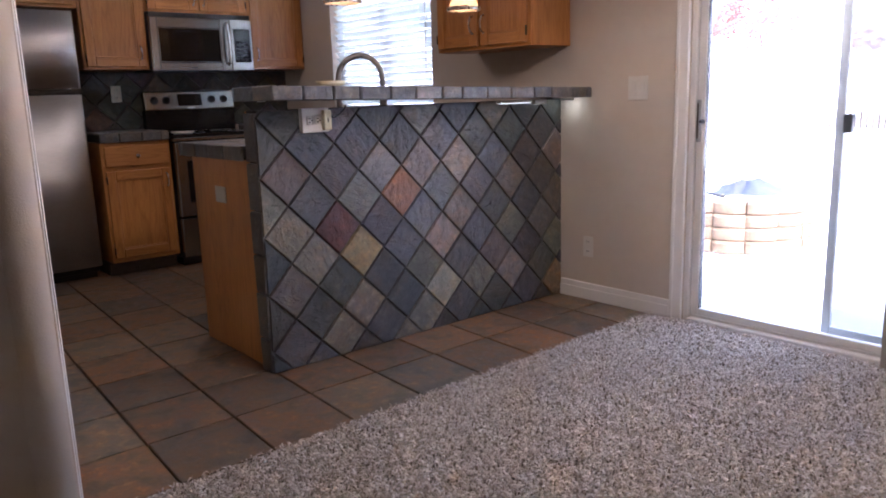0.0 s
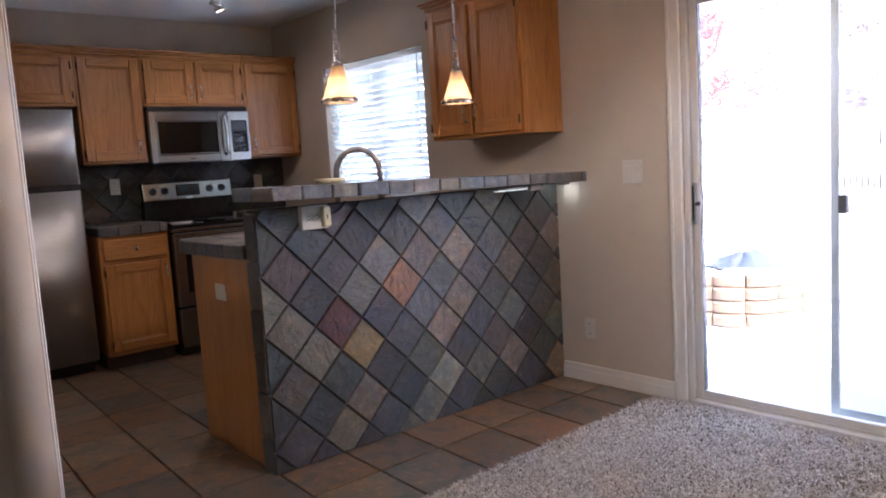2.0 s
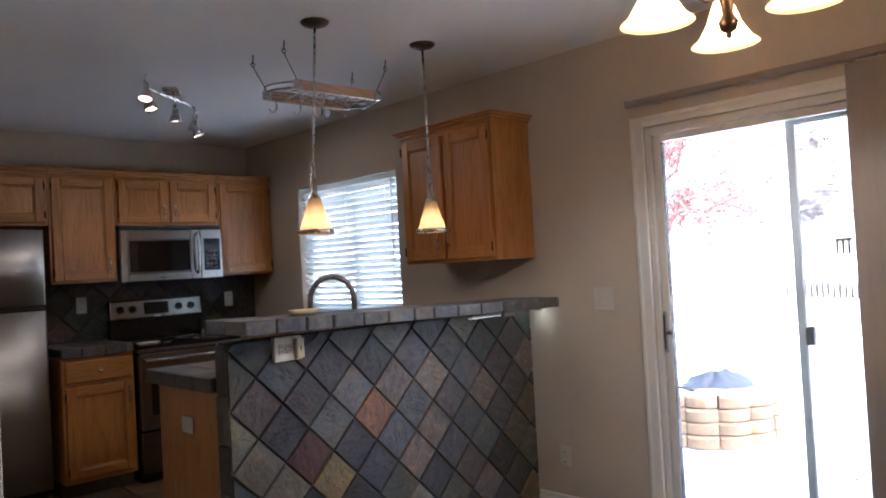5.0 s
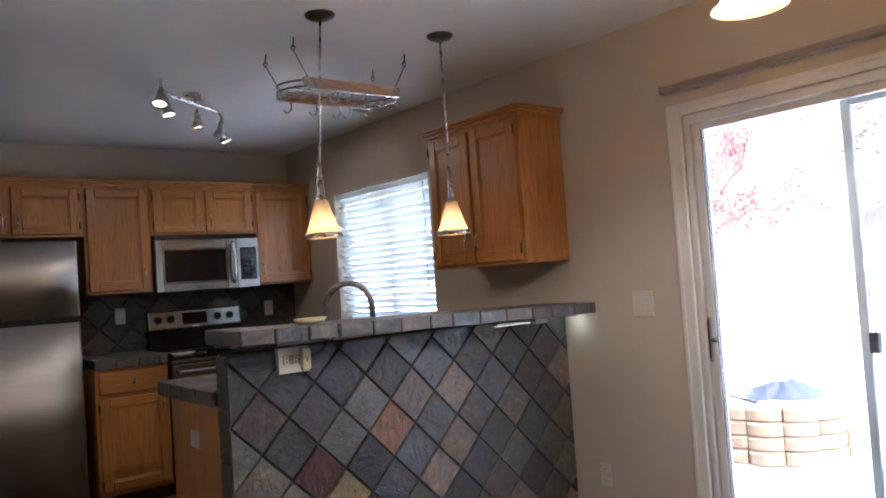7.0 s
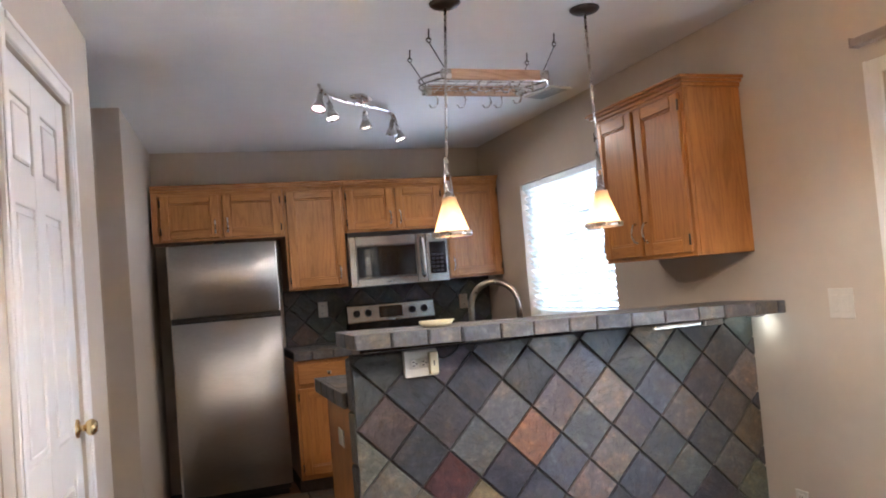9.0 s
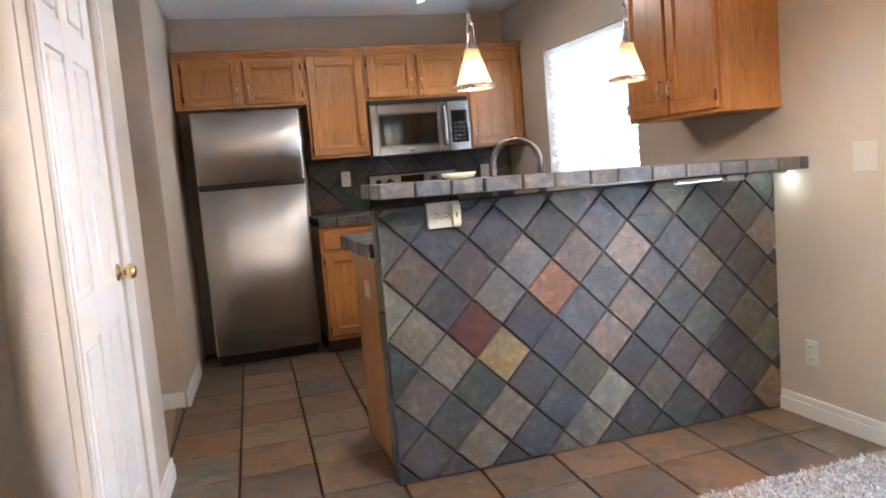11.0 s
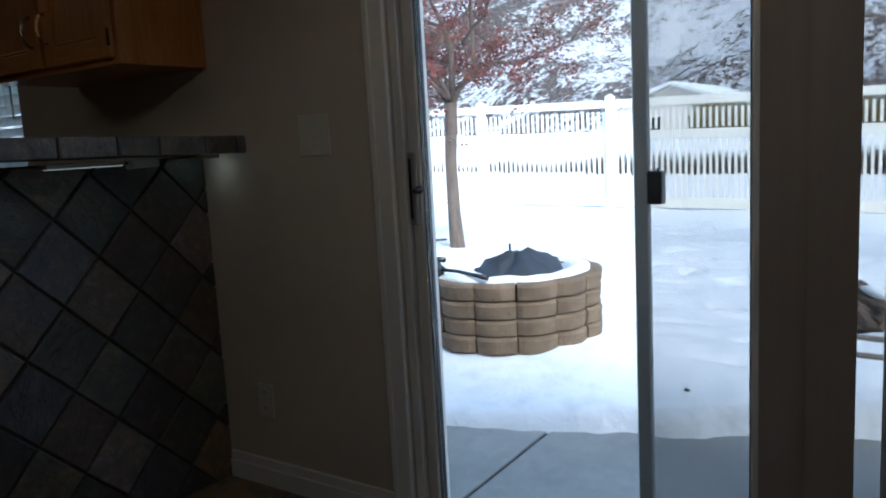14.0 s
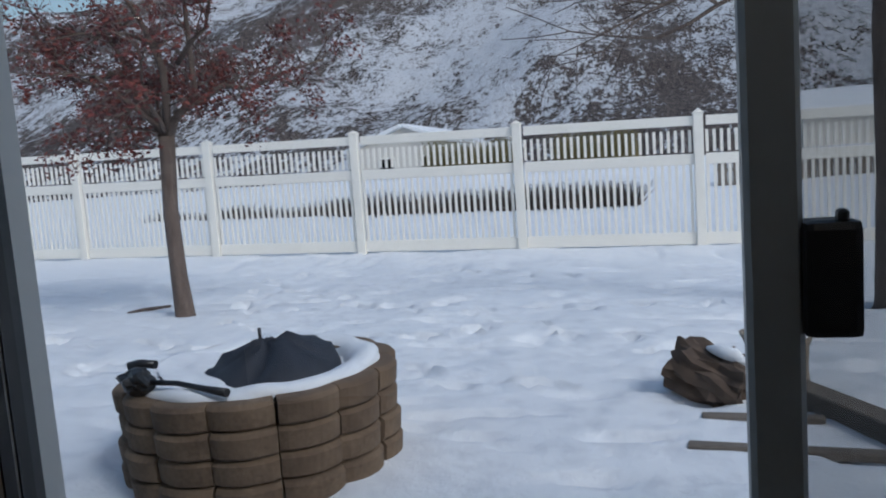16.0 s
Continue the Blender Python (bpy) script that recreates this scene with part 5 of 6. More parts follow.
def snow_height(x, y):
    p = Vector((x, y, 0))
    z = ground_z(x, y) + 0.022 * noise.noise(p * 1.1) + 0.012 * noise.noise(p * 4.3)
    if x > 2.0:
        dent = noise.noise(p * 2.6 + Vector((7, 3, 1)))
        if dent > 0.42:
            z -= 0.10 * (dent - 0.42)
        rip = noise.noise(Vector((x * 5.5, y * 2.2, 9)))
        if rip > 0.26:
            z -= 0.20 * (rip - 0.26)
        pock = noise.noise(Vector((x * 9.0, y * 7.0, 31)))
        if pock > 0.36:
            z -= 0.10 * (pock - 0.36)
        for fx, fy, ca, sa, ln, deep in TREADS.get((int(x * 2), int(y * 2 + 100)), ()):
            u, w = (x - fx) * ca + (y - fy) * sa, (y - fy) * ca - (x - fx) * sa
            q = (u / ln) ** 2 + (w / (ln * 0.42)) ** 2
            if q < 2.2:
                z += deep * (0.30 * max(0.0, 1 - abs(q - 1.5) / 0.7) - max(0.0, 1 - q) ** 0.6)
    edge = 1.06 + 0.40 * max(0.0, -y - 0.15) + 0.07 * noise.noise(Vector((0, y * 3.1, 2))) + 0.035 * noise.noise(Vector((x * 4.0, y * 13.0, 5)))
    if x < edge and -4.0 < y < 1.4:
        z = min(z, -0.115) - min((edge - x) * 1.4, 0.12)
    elif x < edge + 0.5:
        z = max(z, -0.13 + (x - edge) * 0.1)
    if y < -2.1 and x < 4.0:
        z -= 0.012 * max(0.0, noise.noise(p * 3.0)) * 4
    return z


def wide_height(x, y):
    return ground_z(x, y) - 0.30 - 0.02 * noise.noise(Vector((x, y, 0)) * 0.3)


far_ground = grid_sheet("ground", spread([(-60, -8, 8), (-8, 0.2, 2), (0.2, 24, 2), (24, 90, 6), (90, 1200, 120)]), spread([(-700, -80, 90), (-80, -12, 6), (-12, 14, 2), (14, 80, 6), (80, 700, 90)]),
                        lambda x, y: min(wide_height(x, y), -0.30), "snow", "snow-covered ground reaching to the hills", "ground")
yard = grid_sheet("snow_yard", spread([(0.55, 3.0, 0.035), (3.0, 8.5, 0.045), (8.5, 26.0, 0.3)]), spread([(-14, -5, 0.5), (-5, 5.0, 0.05), (5.0, 14, 0.4)]), snow_height, "snow", "old snow with dents and footprints over the yard", "snow")

# patio slabs at the door, scored by a joint
slab = thing("patio", pose(0.14, -1.2, -0.2), "wet concrete patio slabs with a tooled joint", "patio")
slab["kind"] = "structure"
for y0, y1 in ((-3.6, -1.23), (-1.22, 0.596), (0.604, 2.4)):
    for x0, x1 in ((0.004, 1.50), (1.508, 3.0)):
        part("slab", box((x0, y0 + 0.005, -0.06), (x1, y1 - 0.005, 0.022 if x0 < 1 else 0.02), 0.002), "concrete", slab)
part("joint_bed", box((0.006, -3.58, -0.05), (2.99, 2.38, 0.014)), "floor_grout", slab, "dark wet dirt in the joints")


def fire_pit():
    cx, cy, R, n, h, base = 2.198, 0.115, 0.505, 14, 0.094, -0.045
    pit = thing("fire_pit", pose(cx, cy, base), "round fire pit of stacked tan retaining blocks under snow", "fire pit")
    bm = bmesh.new()
    half = math.pi / n
    outline = []
    for k in range(9):
        s = -1 + 2 * k / 8
        a = s * half * 0.975
        r = R + 0.022 * (1 - s * s) - 0.005 * abs(s) ** 6
        outline.append((r * math.cos(a), r * math.sin(a)))
    inner = [((R - 0.15) * math.cos(a), (R - 0.15) * math.sin(a)) for a in (half * 0.9, -half * 0.9)]
    ring = outline + inner
    prof = [(0.0, -0.012), (0.012, 0.0), (h - 0.018, 0.006), (h - 0.004, -0.006), (h - 0.001, -0.018)]
    loops = []
    for z, off in prof:
        loop = []
        for k, (x, y) in enumerate(ring):
            s = 1 + (off / R if k < len(outline) else 0)
            loop.append(bm.verts.new((x * s, y * s, z)))
        loops.append(loop)
    for a, c in zip(loops, loops[1:]):
        for k in range(len(ring)):
            bm.faces.new((a[k], a[(k + 1) % len(ring)], c[(k + 1) % len(ring)], c[k]))
    bm.faces.new(loops[0][::-1])
    bm.faces.new(loops[-1])
    me = mesh_of(bm, "block", M["block"])
    for course in range(4):
        for k in range(n):
            a = 360 * k / n + random.uniform(-0.5, 0.5) + 19.6
            q = random.uniform(-0.008, 0.008)
            piece("block", me, pit, pose(q * math.cos(radians(a)), q * math.sin(radians(a)), course * h, random.uniform(-0.5, 0.5), 0, a))
    # snow lying on the rim
    bm = bmesh.new()
    segs, rings = 72, []
    for q, (r, z) in enumerate(((R - 0.040, -0.006), (R - 0.042, 0.008), (R - 0.058, 0.022), (R - 0.09, 0.030), (R - 0.128, 0.022), (R - 0.155, 0.004), (R - 0.18, -0.05))):
        ringv = []
        for k in range(segs):
            a = k * math.tau / segs
            wob = 0.016 * noise.noise(Vector((math.cos(a) * 3, math.sin(a) * 3, q * 0.4)))
            rr = r + wob - 0.010 * (1 - abs(math.cos(a * n / 2 - radians(19.6) * n / 2))) * (q < 2)
            ringv.append(bm.verts.new((rr * math.cos(a), rr * math.sin(a), 4 * h - 0.004 + z + wob * (q in (2, 3, 4)))))
        rings.append(ringv)
    for a, c in zip(rings, rings[1:]):
        for k in range(segs):
            f = bm.faces.new((a[k], a[(k + 1) % segs], c[(k + 1) % segs], c[k]))
            f.smooth = True
    solo("rim_snow", bm, "snow", "soft snow cap lying on the fire pit rim", "snow", pose(cx, cy, base), kind="stuff")
    # the sagging cover inside, over a grate with an upright rod
    z0 = base + 4 * h
    bm = bmesh.new()
    loops = []
    prof = [(0.335, -0.085), (0.32, -0.045), (0.28, -0.014), (0.22, 0.014), (0.15, 0.042), (0.085, 0.066), (0.04, 0.080), (0.010, 0.084)]
    for q, (r, z) in enumerate(prof):
        loop = []
        for k in range(40):
            a = k * math.tau / 40
            lobe = 0.80 - 0.16 * math.sin(a) + 0.10 * math.cos(3 * a + 0.6)
            crease = 0.026 * (abs(math.sin(2.5 * a + 0.7)) ** 0.5 * 2 - 1) * (1 - abs(q - 3.0) / 5)
            fold = crease + 0.022 * noise.noise(Vector((math.cos(a) * 7, math.sin(a) * 7, q * 1.6))) + 0.030 * noise.noise(Vector((math.cos(a) * 3, math.sin(a) * 3, q * 0.7)))
            ridge = 0.030 * max(0.0, math.cos(a + 1.2)) ** 3 * (q in (2, 3, 4, 5))
            loop.append(bm.verts.new((r * lobe * math.cos(a) + fold * 0.5 * math.cos(a), r * lobe * math.sin(a) + fold * 0.5 * math.sin(a), z + fold + ridge)))
        loops.append(loop)
    for a, c in zip(loops, loops[1:]):
        for k in range(40):
            f = bm.faces.new((a[k], a[(k + 1) % 40], c[(k + 1) % 40], c[k]))
            f.smooth = True
    bm.faces.new(loops[-1])
    cover = thing("fire_pit_cover", pose(cx + 0.02, cy - 0.02, z0), "faded dark fabric cover sagging over the fire pit", "cover")
    part("fabric", bm, "cover", cover)
    part("rod", tube([(0.0, 0.02, 0.060), (0.0, 0.022, 0.142)], 0.007, 8), "black", cover, "short black upright rod")
    part("knot", lathe([(0.0, 0.03), (0.018, 0.012), (0.024, 0.0), (0.016, -0.012)], 12, pose(0, 0.02, 0.080, 0, 0, 0)), "cover", cover)
    # snow fallen inside the ring, banked up on one side
    bm = bmesh.new()
    rows = []
    for q in range(9):
        rad_q = 0.372 * (q + 0.02) / 8
        rows.append([bm.verts.new((rad_q * math.cos(k * math.tau / 36), rad_q * math.sin(k * math.tau / 36),
                                   -0.040 + 0.075 * max(0.0, math.sin(k * math.tau / 36 - 0.3)) * q / 8 + 0.035 * noise.noise(Vector((rad_q * 9 * math.cos(k * math.tau / 36), rad_q * 9 * math.sin(k * math.tau / 36), 4)))))
                     for k in range(36)])
    for a, c in zip(rows, rows[1:]):
        for k in range(36):
            f = bm.faces.new((a[k], a[(k + 1) % 36], c[(k + 1) % 36], c[k]))
            f.smooth = True
    solo("inner_snow", bm, "snow", "snow banked inside the ring of blocks", "snow", pose(cx, cy, z0), kind="stuff")
    # a dark stick-like poker and a bunched strap on the rim
    pk = thing("poker", pose(cx - 0.40, cy + 0.19, z0 + 0.030), "dark poker and bunched strap lying on the snowy rim", "poker")
    part("rod", tube([(0.0, 0.03, 0.020), (0.0, -0.09, 0.016), (-0.035, -0.20, 0.010), (-0.06, -0.31, 0.002)], [0.010, 0.010, 0.011, 0.016], 8), "black", pk)
    bm = bmesh.new()
    bmesh.ops.create_icosphere(bm, subdivisions=3, radius=0.056)
    for v in bm.verts:
        v.co *= 1 + 0.42 * noise.noise(v.co * 22) + 0.20 * noise.noise(v.co * 60)
        v.co.z *= 0.85
        v.co += Vector((0.0, 0.065, 0.026))
    part("strap_bundle", bm, "black", pk, "crumpled black strap bundle")
    part("grip", tube([(0.10, 0.06, 0.055), (0.10, 0.12, 0.060), (0.09, 0.165, 0.052)], 0.016, 8), "black", pk)


fire_pit()


def fence():
    X = 10.5
    step = 2.48
    ys = [0.22 + step * k for k in range(-4, 6)]
    def bz(y):
        return ground_z(X, y) - 0.02
    H = 1.79
    post_bm = bmesh.new()
    add_box(post_bm, (-0.064, -0.064, -0.05), (0.064, 0.064, H + 0.03), 0.006)
    post_me = mesh_of(post_bm, "post", M["pvc"])
    cap_bm = bmesh.new()
    add_box(cap_bm, (-0.074, -0.074, 0.0), (0.074, 0.074, 0.022), 0.006)
    add_lathe(cap_bm, [(0.085, 0.022), (0.06, 0.042), (0.0, 0.066)], 4, pose(0, 0, 0, 0, 0, 45))
    cap_me = mesh_of(cap_bm, "post_cap", M["pvc"])
    pic_bm = bmesh.new()
    add_box(pic_bm, (-0.011, -0.020, 0.0), (0.011, 0.020, 1.0), 0.002)
    pic_me = mesh_of(pic_bm, "picket", M["pvc"])
    short_bm = bmesh.new()
    add_box(short_bm, (-0.011, -0.020, 0.0), (0.011, 0.020, 0.30), 0.002)
    short_me = mesh_of(short_bm, "top_picket", M["pvc"])
    for k, y in enumerate(ys):
        f = thing("fence_section", pose(X, y, bz(y)), "white vinyl picket fence section standing in snow", "fence", "white vinyl fence")
        piece("post", post_me, f, pose(0, 0, 0))
        piece("post_cap", cap_me, f, pose(0, 0, H + 0.03))
        if k == len(ys) - 1:
            continue
        rise = bz(ys[k + 1]) - bz(y)
        tilt = math.degrees(math.atan2(rise, step))
        for a, c in ((0.03, 0.20), (1.13, 1.28), (H - 0.13, H)):
            bm = bmesh.new()
            add_box(bm, (-0.022, 0.064, a), (0.022, step - 0.064, c), 0.006, pose(0, 0, 0, tilt, 0, 0))
            part("rail", bm, "pvc", f)
        n = 25
        for j in range(n):
            v = 0.064 + (step - 0.128) * (j + 0.5) / n
            z = rise * v / step
            piece("picket", pic_me, f, pose(0, v, z + 0.19))
            piece("top_picket", short_me, f, pose(0, v, z + 1.33 - 0.03))


fence()


# ---- trees ----
def grow(bm, tips, p, d, length, radius, depth, spreadv, rng, droop=0.0):
    """A limb of a few bent stretches, then its branches."""
    n = 4
    pts, rad = [p.copy()], [radius]
    for k in range(n):
        d = (d + Vector((rng.uniform(-1, 1), rng.uniform(-1, 1), rng.uniform(-0.6, 0.8) - droop)) * 0.16).normalized()
        p = p + d * length / n
        pts.append(p.copy())
        rad.append(radius * (1 - 0.42 * (k + 1) / n))
    add_tube(bm, pts, rad, 6 if depth > 1 else 4)
    if depth == 0:
        tips.append((pts[-2], pts[-1]))
        return
    tips.append((pts[-2], pts[-1]))
    for k in range(3 if depth > 1 else 4):
        side = Vector((rng.uniform(-1, 1), rng.uniform(-1, 1), rng.uniform(-0.5, 0.9) - droop))
        nd = (d * 0.65 + side.normalized() * spreadv).normalized()
        start = pts[rng.choice([2, 3, 4])]
        grow(bm, tips, start, nd, length * rng.uniform(0.55, 0.80), radius * 0.50, depth - 1, spreadv, rng, droop)


def red_tree():
    rng = random.Random(11)
    base = Vector((5.65, 2.70, ground_z(5.65, 2.70) - 0.02))
    t = thing("tree", Matrix.Translation(base), "small bare-limbed tree with dry dark red leaves and fruit", "tree")
    trunk = bmesh.new()
    fork = Vector((0.04, 0.02, 1.66))
    add_tube(trunk, [(0.0, 0.0, -0.05), (0.0, 0.0, 0.03), (0.015, 0.03, 0.4), (0.03, 0.05, 1.0), fork + Vector((0, 0, -0.1)), fork], [0.120, 0.090, 0.074, 0.066, 0.070, 0.072], 14)
    part("trunk", trunk, "bark", t, "grey-brown tapering trunk")
    limbs, tips = bmesh.new(), []
    # main limbs as side and height from the fork, bending in and out of that plane
    mains = (((0, -0.06), (0.14, 0.14), (0.32, 0.46), (0.42, 0.62), (0.66, 0.60), (0.92, 0.56), (1.17, 0.85), (1.41, 1.18)),
             ((0, -0.04), (-0.06, 0.25), (-0.14, 0.56), (0.0, 0.92), (0.14, 1.20), (0.18, 1.55)),
             ((-0.02, 0.80), (0.22, 0.92), (0.5, 0.95), (0.8, 0.98), (1.0, 0.95)),
             ((0, -0.05), (-0.10, 0.14), (-0.25, 0.35), (-0.20, 0.78), (-0.21, 1.20), (-0.30, 1.55)),
             ((-0.22, 0.62), (-0.40, 0.78), (-0.56, 0.88), (-0.74, 1.20), (-0.95, 1.42)),
             ((-0.14, 0.18), (-0.32, 0.28), (-0.56, 0.41), (-0.85, 0.35), (-1.06, 0.46), (-1.48, 0.56)),
             ((0.02, 0.02), (0.14, 0.07), (0.30, 0.10), (0.46, 0.07), (0.57, -0.07)),
             ((0.34, 0.50), (0.46, 0.75), (0.62, 1.00), (0.66, 1.35)))
    for q, line in enumerate(mains):
        lean = (0.1, -0.25, -0.2, 0.3, -0.3, 0.2, -0.3, 0.35)[q]
        pts = [fork + Vector((lean * k / len(line) * 1.2 + 0.05 * math.sin(k * 1.9 + q), s, h)) for k, (s, h) in enumerate(line)]
        r0 = (0.046, 0.044, 0.020, 0.048, 0.026, 0.034, 0.018, 0.022)[q]
        add_tube(limbs, pts, [r0 * (1 - 0.72 * k / (len(pts) - 1)) for k in range(len(pts))], 8)
        for k in range(2, len(pts)):
            d0 = (pts[k] - pts[k - 1]).normalized()
            for _ in range(3):
                side = Vector((rng.uniform(-1, 1), rng.uniform(-1, 1), rng.uniform(-0.7, 0.8))).normalized()
                start = pts[k - 1].lerp(pts[k], rng.random())
                grow(limbs, tips, start, (d0 * 0.45 + side * 0.8).normalized(), rng.uniform(0.24, 0.46), 0.0085, 1, 0.7, rng, 0.12)
        tips.append((pts[-2], pts[-1]))
    # limbs that reach towards and away from the house
    for d, length, r in (((-0.7, 0.35, 0.75), 0.75, 0.028), ((0.75, -0.3, 0.7), 0.8, 0.028), ((0.7, 0.5, 0.65), 0.75, 0.026), ((-0.75, -0.45, 0.55), 0.7, 0.024)):
        grow(limbs, tips, fork + Vector((0, 0, 0.02)), Vector(d).normalized(), length, r, 2, 0.72, rng, 0.08)
    part("limbs", limbs, "bark", t)
    verts, faces = [], []
    for a, c in tips:
        if rng.random() < 0.12:
            continue
        for k in range(rng.randint(12, 38)):
            p = a.lerp(c, rng.random()) + Vector((rng.gauss(0, 0.055), rng.gauss(0, 0.055), rng.gauss(-0.03, 0.055)))
            s = rng.uniform(0.013, 0.031)
            u = Vector((rng.uniform(-1, 1), rng.uniform(-1, 1), rng.uniform(-1, 1))).normalized()
            w = u.orthogonal().normalized()
            q = u.cross(w)
            i = len(verts)
            verts += [p - u * s, p + w * s * 0.6 + q * s * 0.2, p + u * s, p - w * s * 0.6 + q * s * 0.2]
            faces += [(i, i + 1, i + 2), (i, i + 2, i + 3)]
    me = bpy.data.meshes.new("leaves")
    me.from_pydata(verts, [], faces)
    me.materials.append(M["leaf"])
    lv = new("leaves", me)
    lv.parent = t
    tagged(lv, "sparse clusters of dry dark red leaves", kind="stuff")


red_tree()


def bare_tree():
    rng = random.Random(5)
    base = Vector((5.6, -3.15, ground_z(5.6, -3.15) - 0.03))
    t = thing("tree", Matrix.Translation(base), "bare winter tree with thin dark branches beyond the screen", "tree")
    trunk = bmesh.new()
    add_tube(trunk, [(0, 0, -0.05), (0.0, 0.0, 0.05), (0, 0.0, 1.0), (0.0, 0.03, 2.0), (0.0, 0.02, 2.9)], [0.17, 0.13, 0.11, 0.10, 0.085], 14)
    part("trunk", trunk, "bark", t, "dark brown trunk")
    limbs, tips = bmesh.new(), []
    for d, z, length, r in (((-0.2, 0.95, 0.22), 2.25, 1.25, 0.038), ((0.1, 0.9, 0.35), 2.3, 1.4, 0.042), ((-0.3, 0.6, 0.6), 2.6, 1.2, 0.042), ((0.2, -0.8, 0.5), 2.4, 1.2, 0.042), ((0.5, 0.2, 0.8), 2.9, 1.1, 0.05), ((-0.5, -0.4, 0.7), 2.8, 1.1, 0.045)):
        grow(limbs, tips, Vector((0, 0.02, z)), Vector(d).normalized(), length, r, 3, 0.50, rng, 0.09)
    part("limbs", limbs, "bark", t)


bare_tree()

# log, sagging canvas tub and fallen boards at the yard's edge
lg = thing("log", pose(3.06, -1.61, -0.10, 8, -14, 60), "short rotten log tipped in the snow, snow on top", "log")
bm = bmesh.new()
loops = []
for q, (x, r) in enumerate(((-0.13, 0.03), (-0.155, 0.085), (-0.18, 0.118), (-0.165, 0.138), (-0.10, 0.140), (-0.03, 0.132), (0.05, 0.142), (0.12, 0.140), (0.17, 0.135), (0.185, 0.112), (0.15, 0.07), (0.12, 0.02))):
    loop = []
    for k in range(30):
        a = k * math.tau / 30
        p = Vector((x * 9, math.cos(a) * 2.2, math.sin(a) * 2.2))
        rr = r + 0.050 * noise.noise(p) + 0.040 * noise.noise(p * 3.1) + 0.018 * noise.noise(p * 7.3) - 0.022 * max(0.0, math.cos(a - 1.1)) ** 8
        loop.append(bm.verts.new((x + 0.03 * noise.noise(p * 0.8 + Vector((5, 1, 2))), rr * math.cos(a), 0.125 + rr * math.sin(a))))
    loops.append(loop)
for a, c in zip(loops, loops[1:]):
    for k in range(30):
        bm.faces.new((a[k], a[(k + 1) % 30], c[(k + 1) % 30], c[k]))
bm.faces.new(loops[0])
bm.faces.new(loops[-1])
part("wood", bm, "log", lg)
part("snow_cap", tube([(-0.15, 0.05, 0.236), (-0.08, 0.05, 0.262), (0.0, 0.045, 0.258), (0.05, 0.04, 0.250)], [0.012, 0.034, 0.028, 0.010], 8), "snow", lg, "snow on the log")

tub = thing("tree_stump", pose(3.14, -1.93, -0.075), "short tan wooden stump with a flared snow-capped top", "stump")
bm = bmesh.new()
loops = []
for q, (z, r) in enumerate(((0.0, 0.110), (0.03, 0.120), (0.13, 0.116), (0.23, 0.130), (0.275, 0.155), (0.270, 0.146), (0.22, 0.120), (0.20, 0.0))):
    loops.append([bm.verts.new(((r + 0.012 * math.sin(3 * k * math.tau / 28 + q)) * math.cos(k * math.tau / 28), (r + 0.012 * math.sin(3 * k * math.tau / 28 + q)) * math.sin(k * math.tau / 28), z + (0.030 * max(0, math.sin(2 * k * math.tau / 28 + 2.4)) if q in (4, 5) else 0))) for k in range(28)])
for a, c in zip(loops, loops[1:]):
    for k in range(28):
        f = bm.faces.new((a[k], a[(k + 1) % 28], c[(k + 1) % 28], c[k]))
        f.smooth = True
bm.faces.new(loops[0])
part("body", bm, "canvas", tub)
part("snow_cap", lathe([(0.132, 0.266), (0.128, 0.283), (0.09, 0.298), (0.03, 0.303), (0.0, 0.303)], 28), "snow", tub, "snow on the stump")
for x, y, a, length, w in ((2.70, -2.08, 24, 0.80, 0.12), (2.30, -1.95, 82, 0.95, 0.06), (2.66, -1.78, 84, 0.45, 0.05)):
    solo("fallen_board", box((-length / 2, -w / 2, 0.0), (length / 2, w / 2, 0.085 if w > 0.1 else 0.032), 0.006), "board", "weathered grey board lying half in snow", "board", pose(x, y, ground_z(x, y) - 0.014, 1.5, 1.0, a), group="fallen boards")

# a broken twig by the tree and a pebble on the snow
tw = thing("fallen_branch", pose(5.92, 3.26, snow_height(5.92, 3.26) + 0.008), "dark broken branch lying in the snow by the tree", "branch")
part("stem", tube([(-0.13, 0.16, 0.0), (-0.04, 0.05, 0.014), (0.05, -0.03, 0.006), (0.13, -0.15, 0.012)], [0.010, 0.017, 0.020, 0.012], 7), "bark", tw)
part("stub", tube([(0.02, -0.01, 0.01), (-0.06, -0.07, 0.03), (-0.10, -0.14, 0.02)], [0.012, 0.008, 0.005], 6), "bark", tw)
bm = bmesh.new()
bmesh.ops.create_icosphere(bm, subdivisions=2, radius=0.014)
for v in bm.verts:
    v.co *= 1 + 0.35 * noise.noise(v.co * 60)
    v.co.z *= 0.6
solo("pebble", bm, "log", "small dark pebble lying on the snow", "pebble", pose(1.63, -1.07, snow_height(1.63, -1.07) + 0.004))

# ---- beyond the fence ----
def board_fence(x, y0, y1, z0, top):
    """A neighbour's upright-board fence, its rails on the far side."""
    f = thing("board_fence", pose(x, y0, z0), "weathered brown board fence beyond the white pickets", "fence")
    bm = bmesh.new()
    add_box(bm, (-0.012, -0.066, 0.0), (0.012, 0.066, top), 0.004)
    me = mesh_of(bm, "board", M["board"])
    n = int((y1 - y0) / 0.15)
    for k in range(n):
        piece("board", me, f, pose(0.0, 0.075 + k * 0.15, random.uniform(-0.02, 0.02), 0, 0, random.uniform(-1, 1)))
    for z in (0.25, top - 0.25):
        part("rail", box((0.014, 0.0, z - 0.045), (0.055, y1 - y0, z + 0.045), 0.004), "board", f)


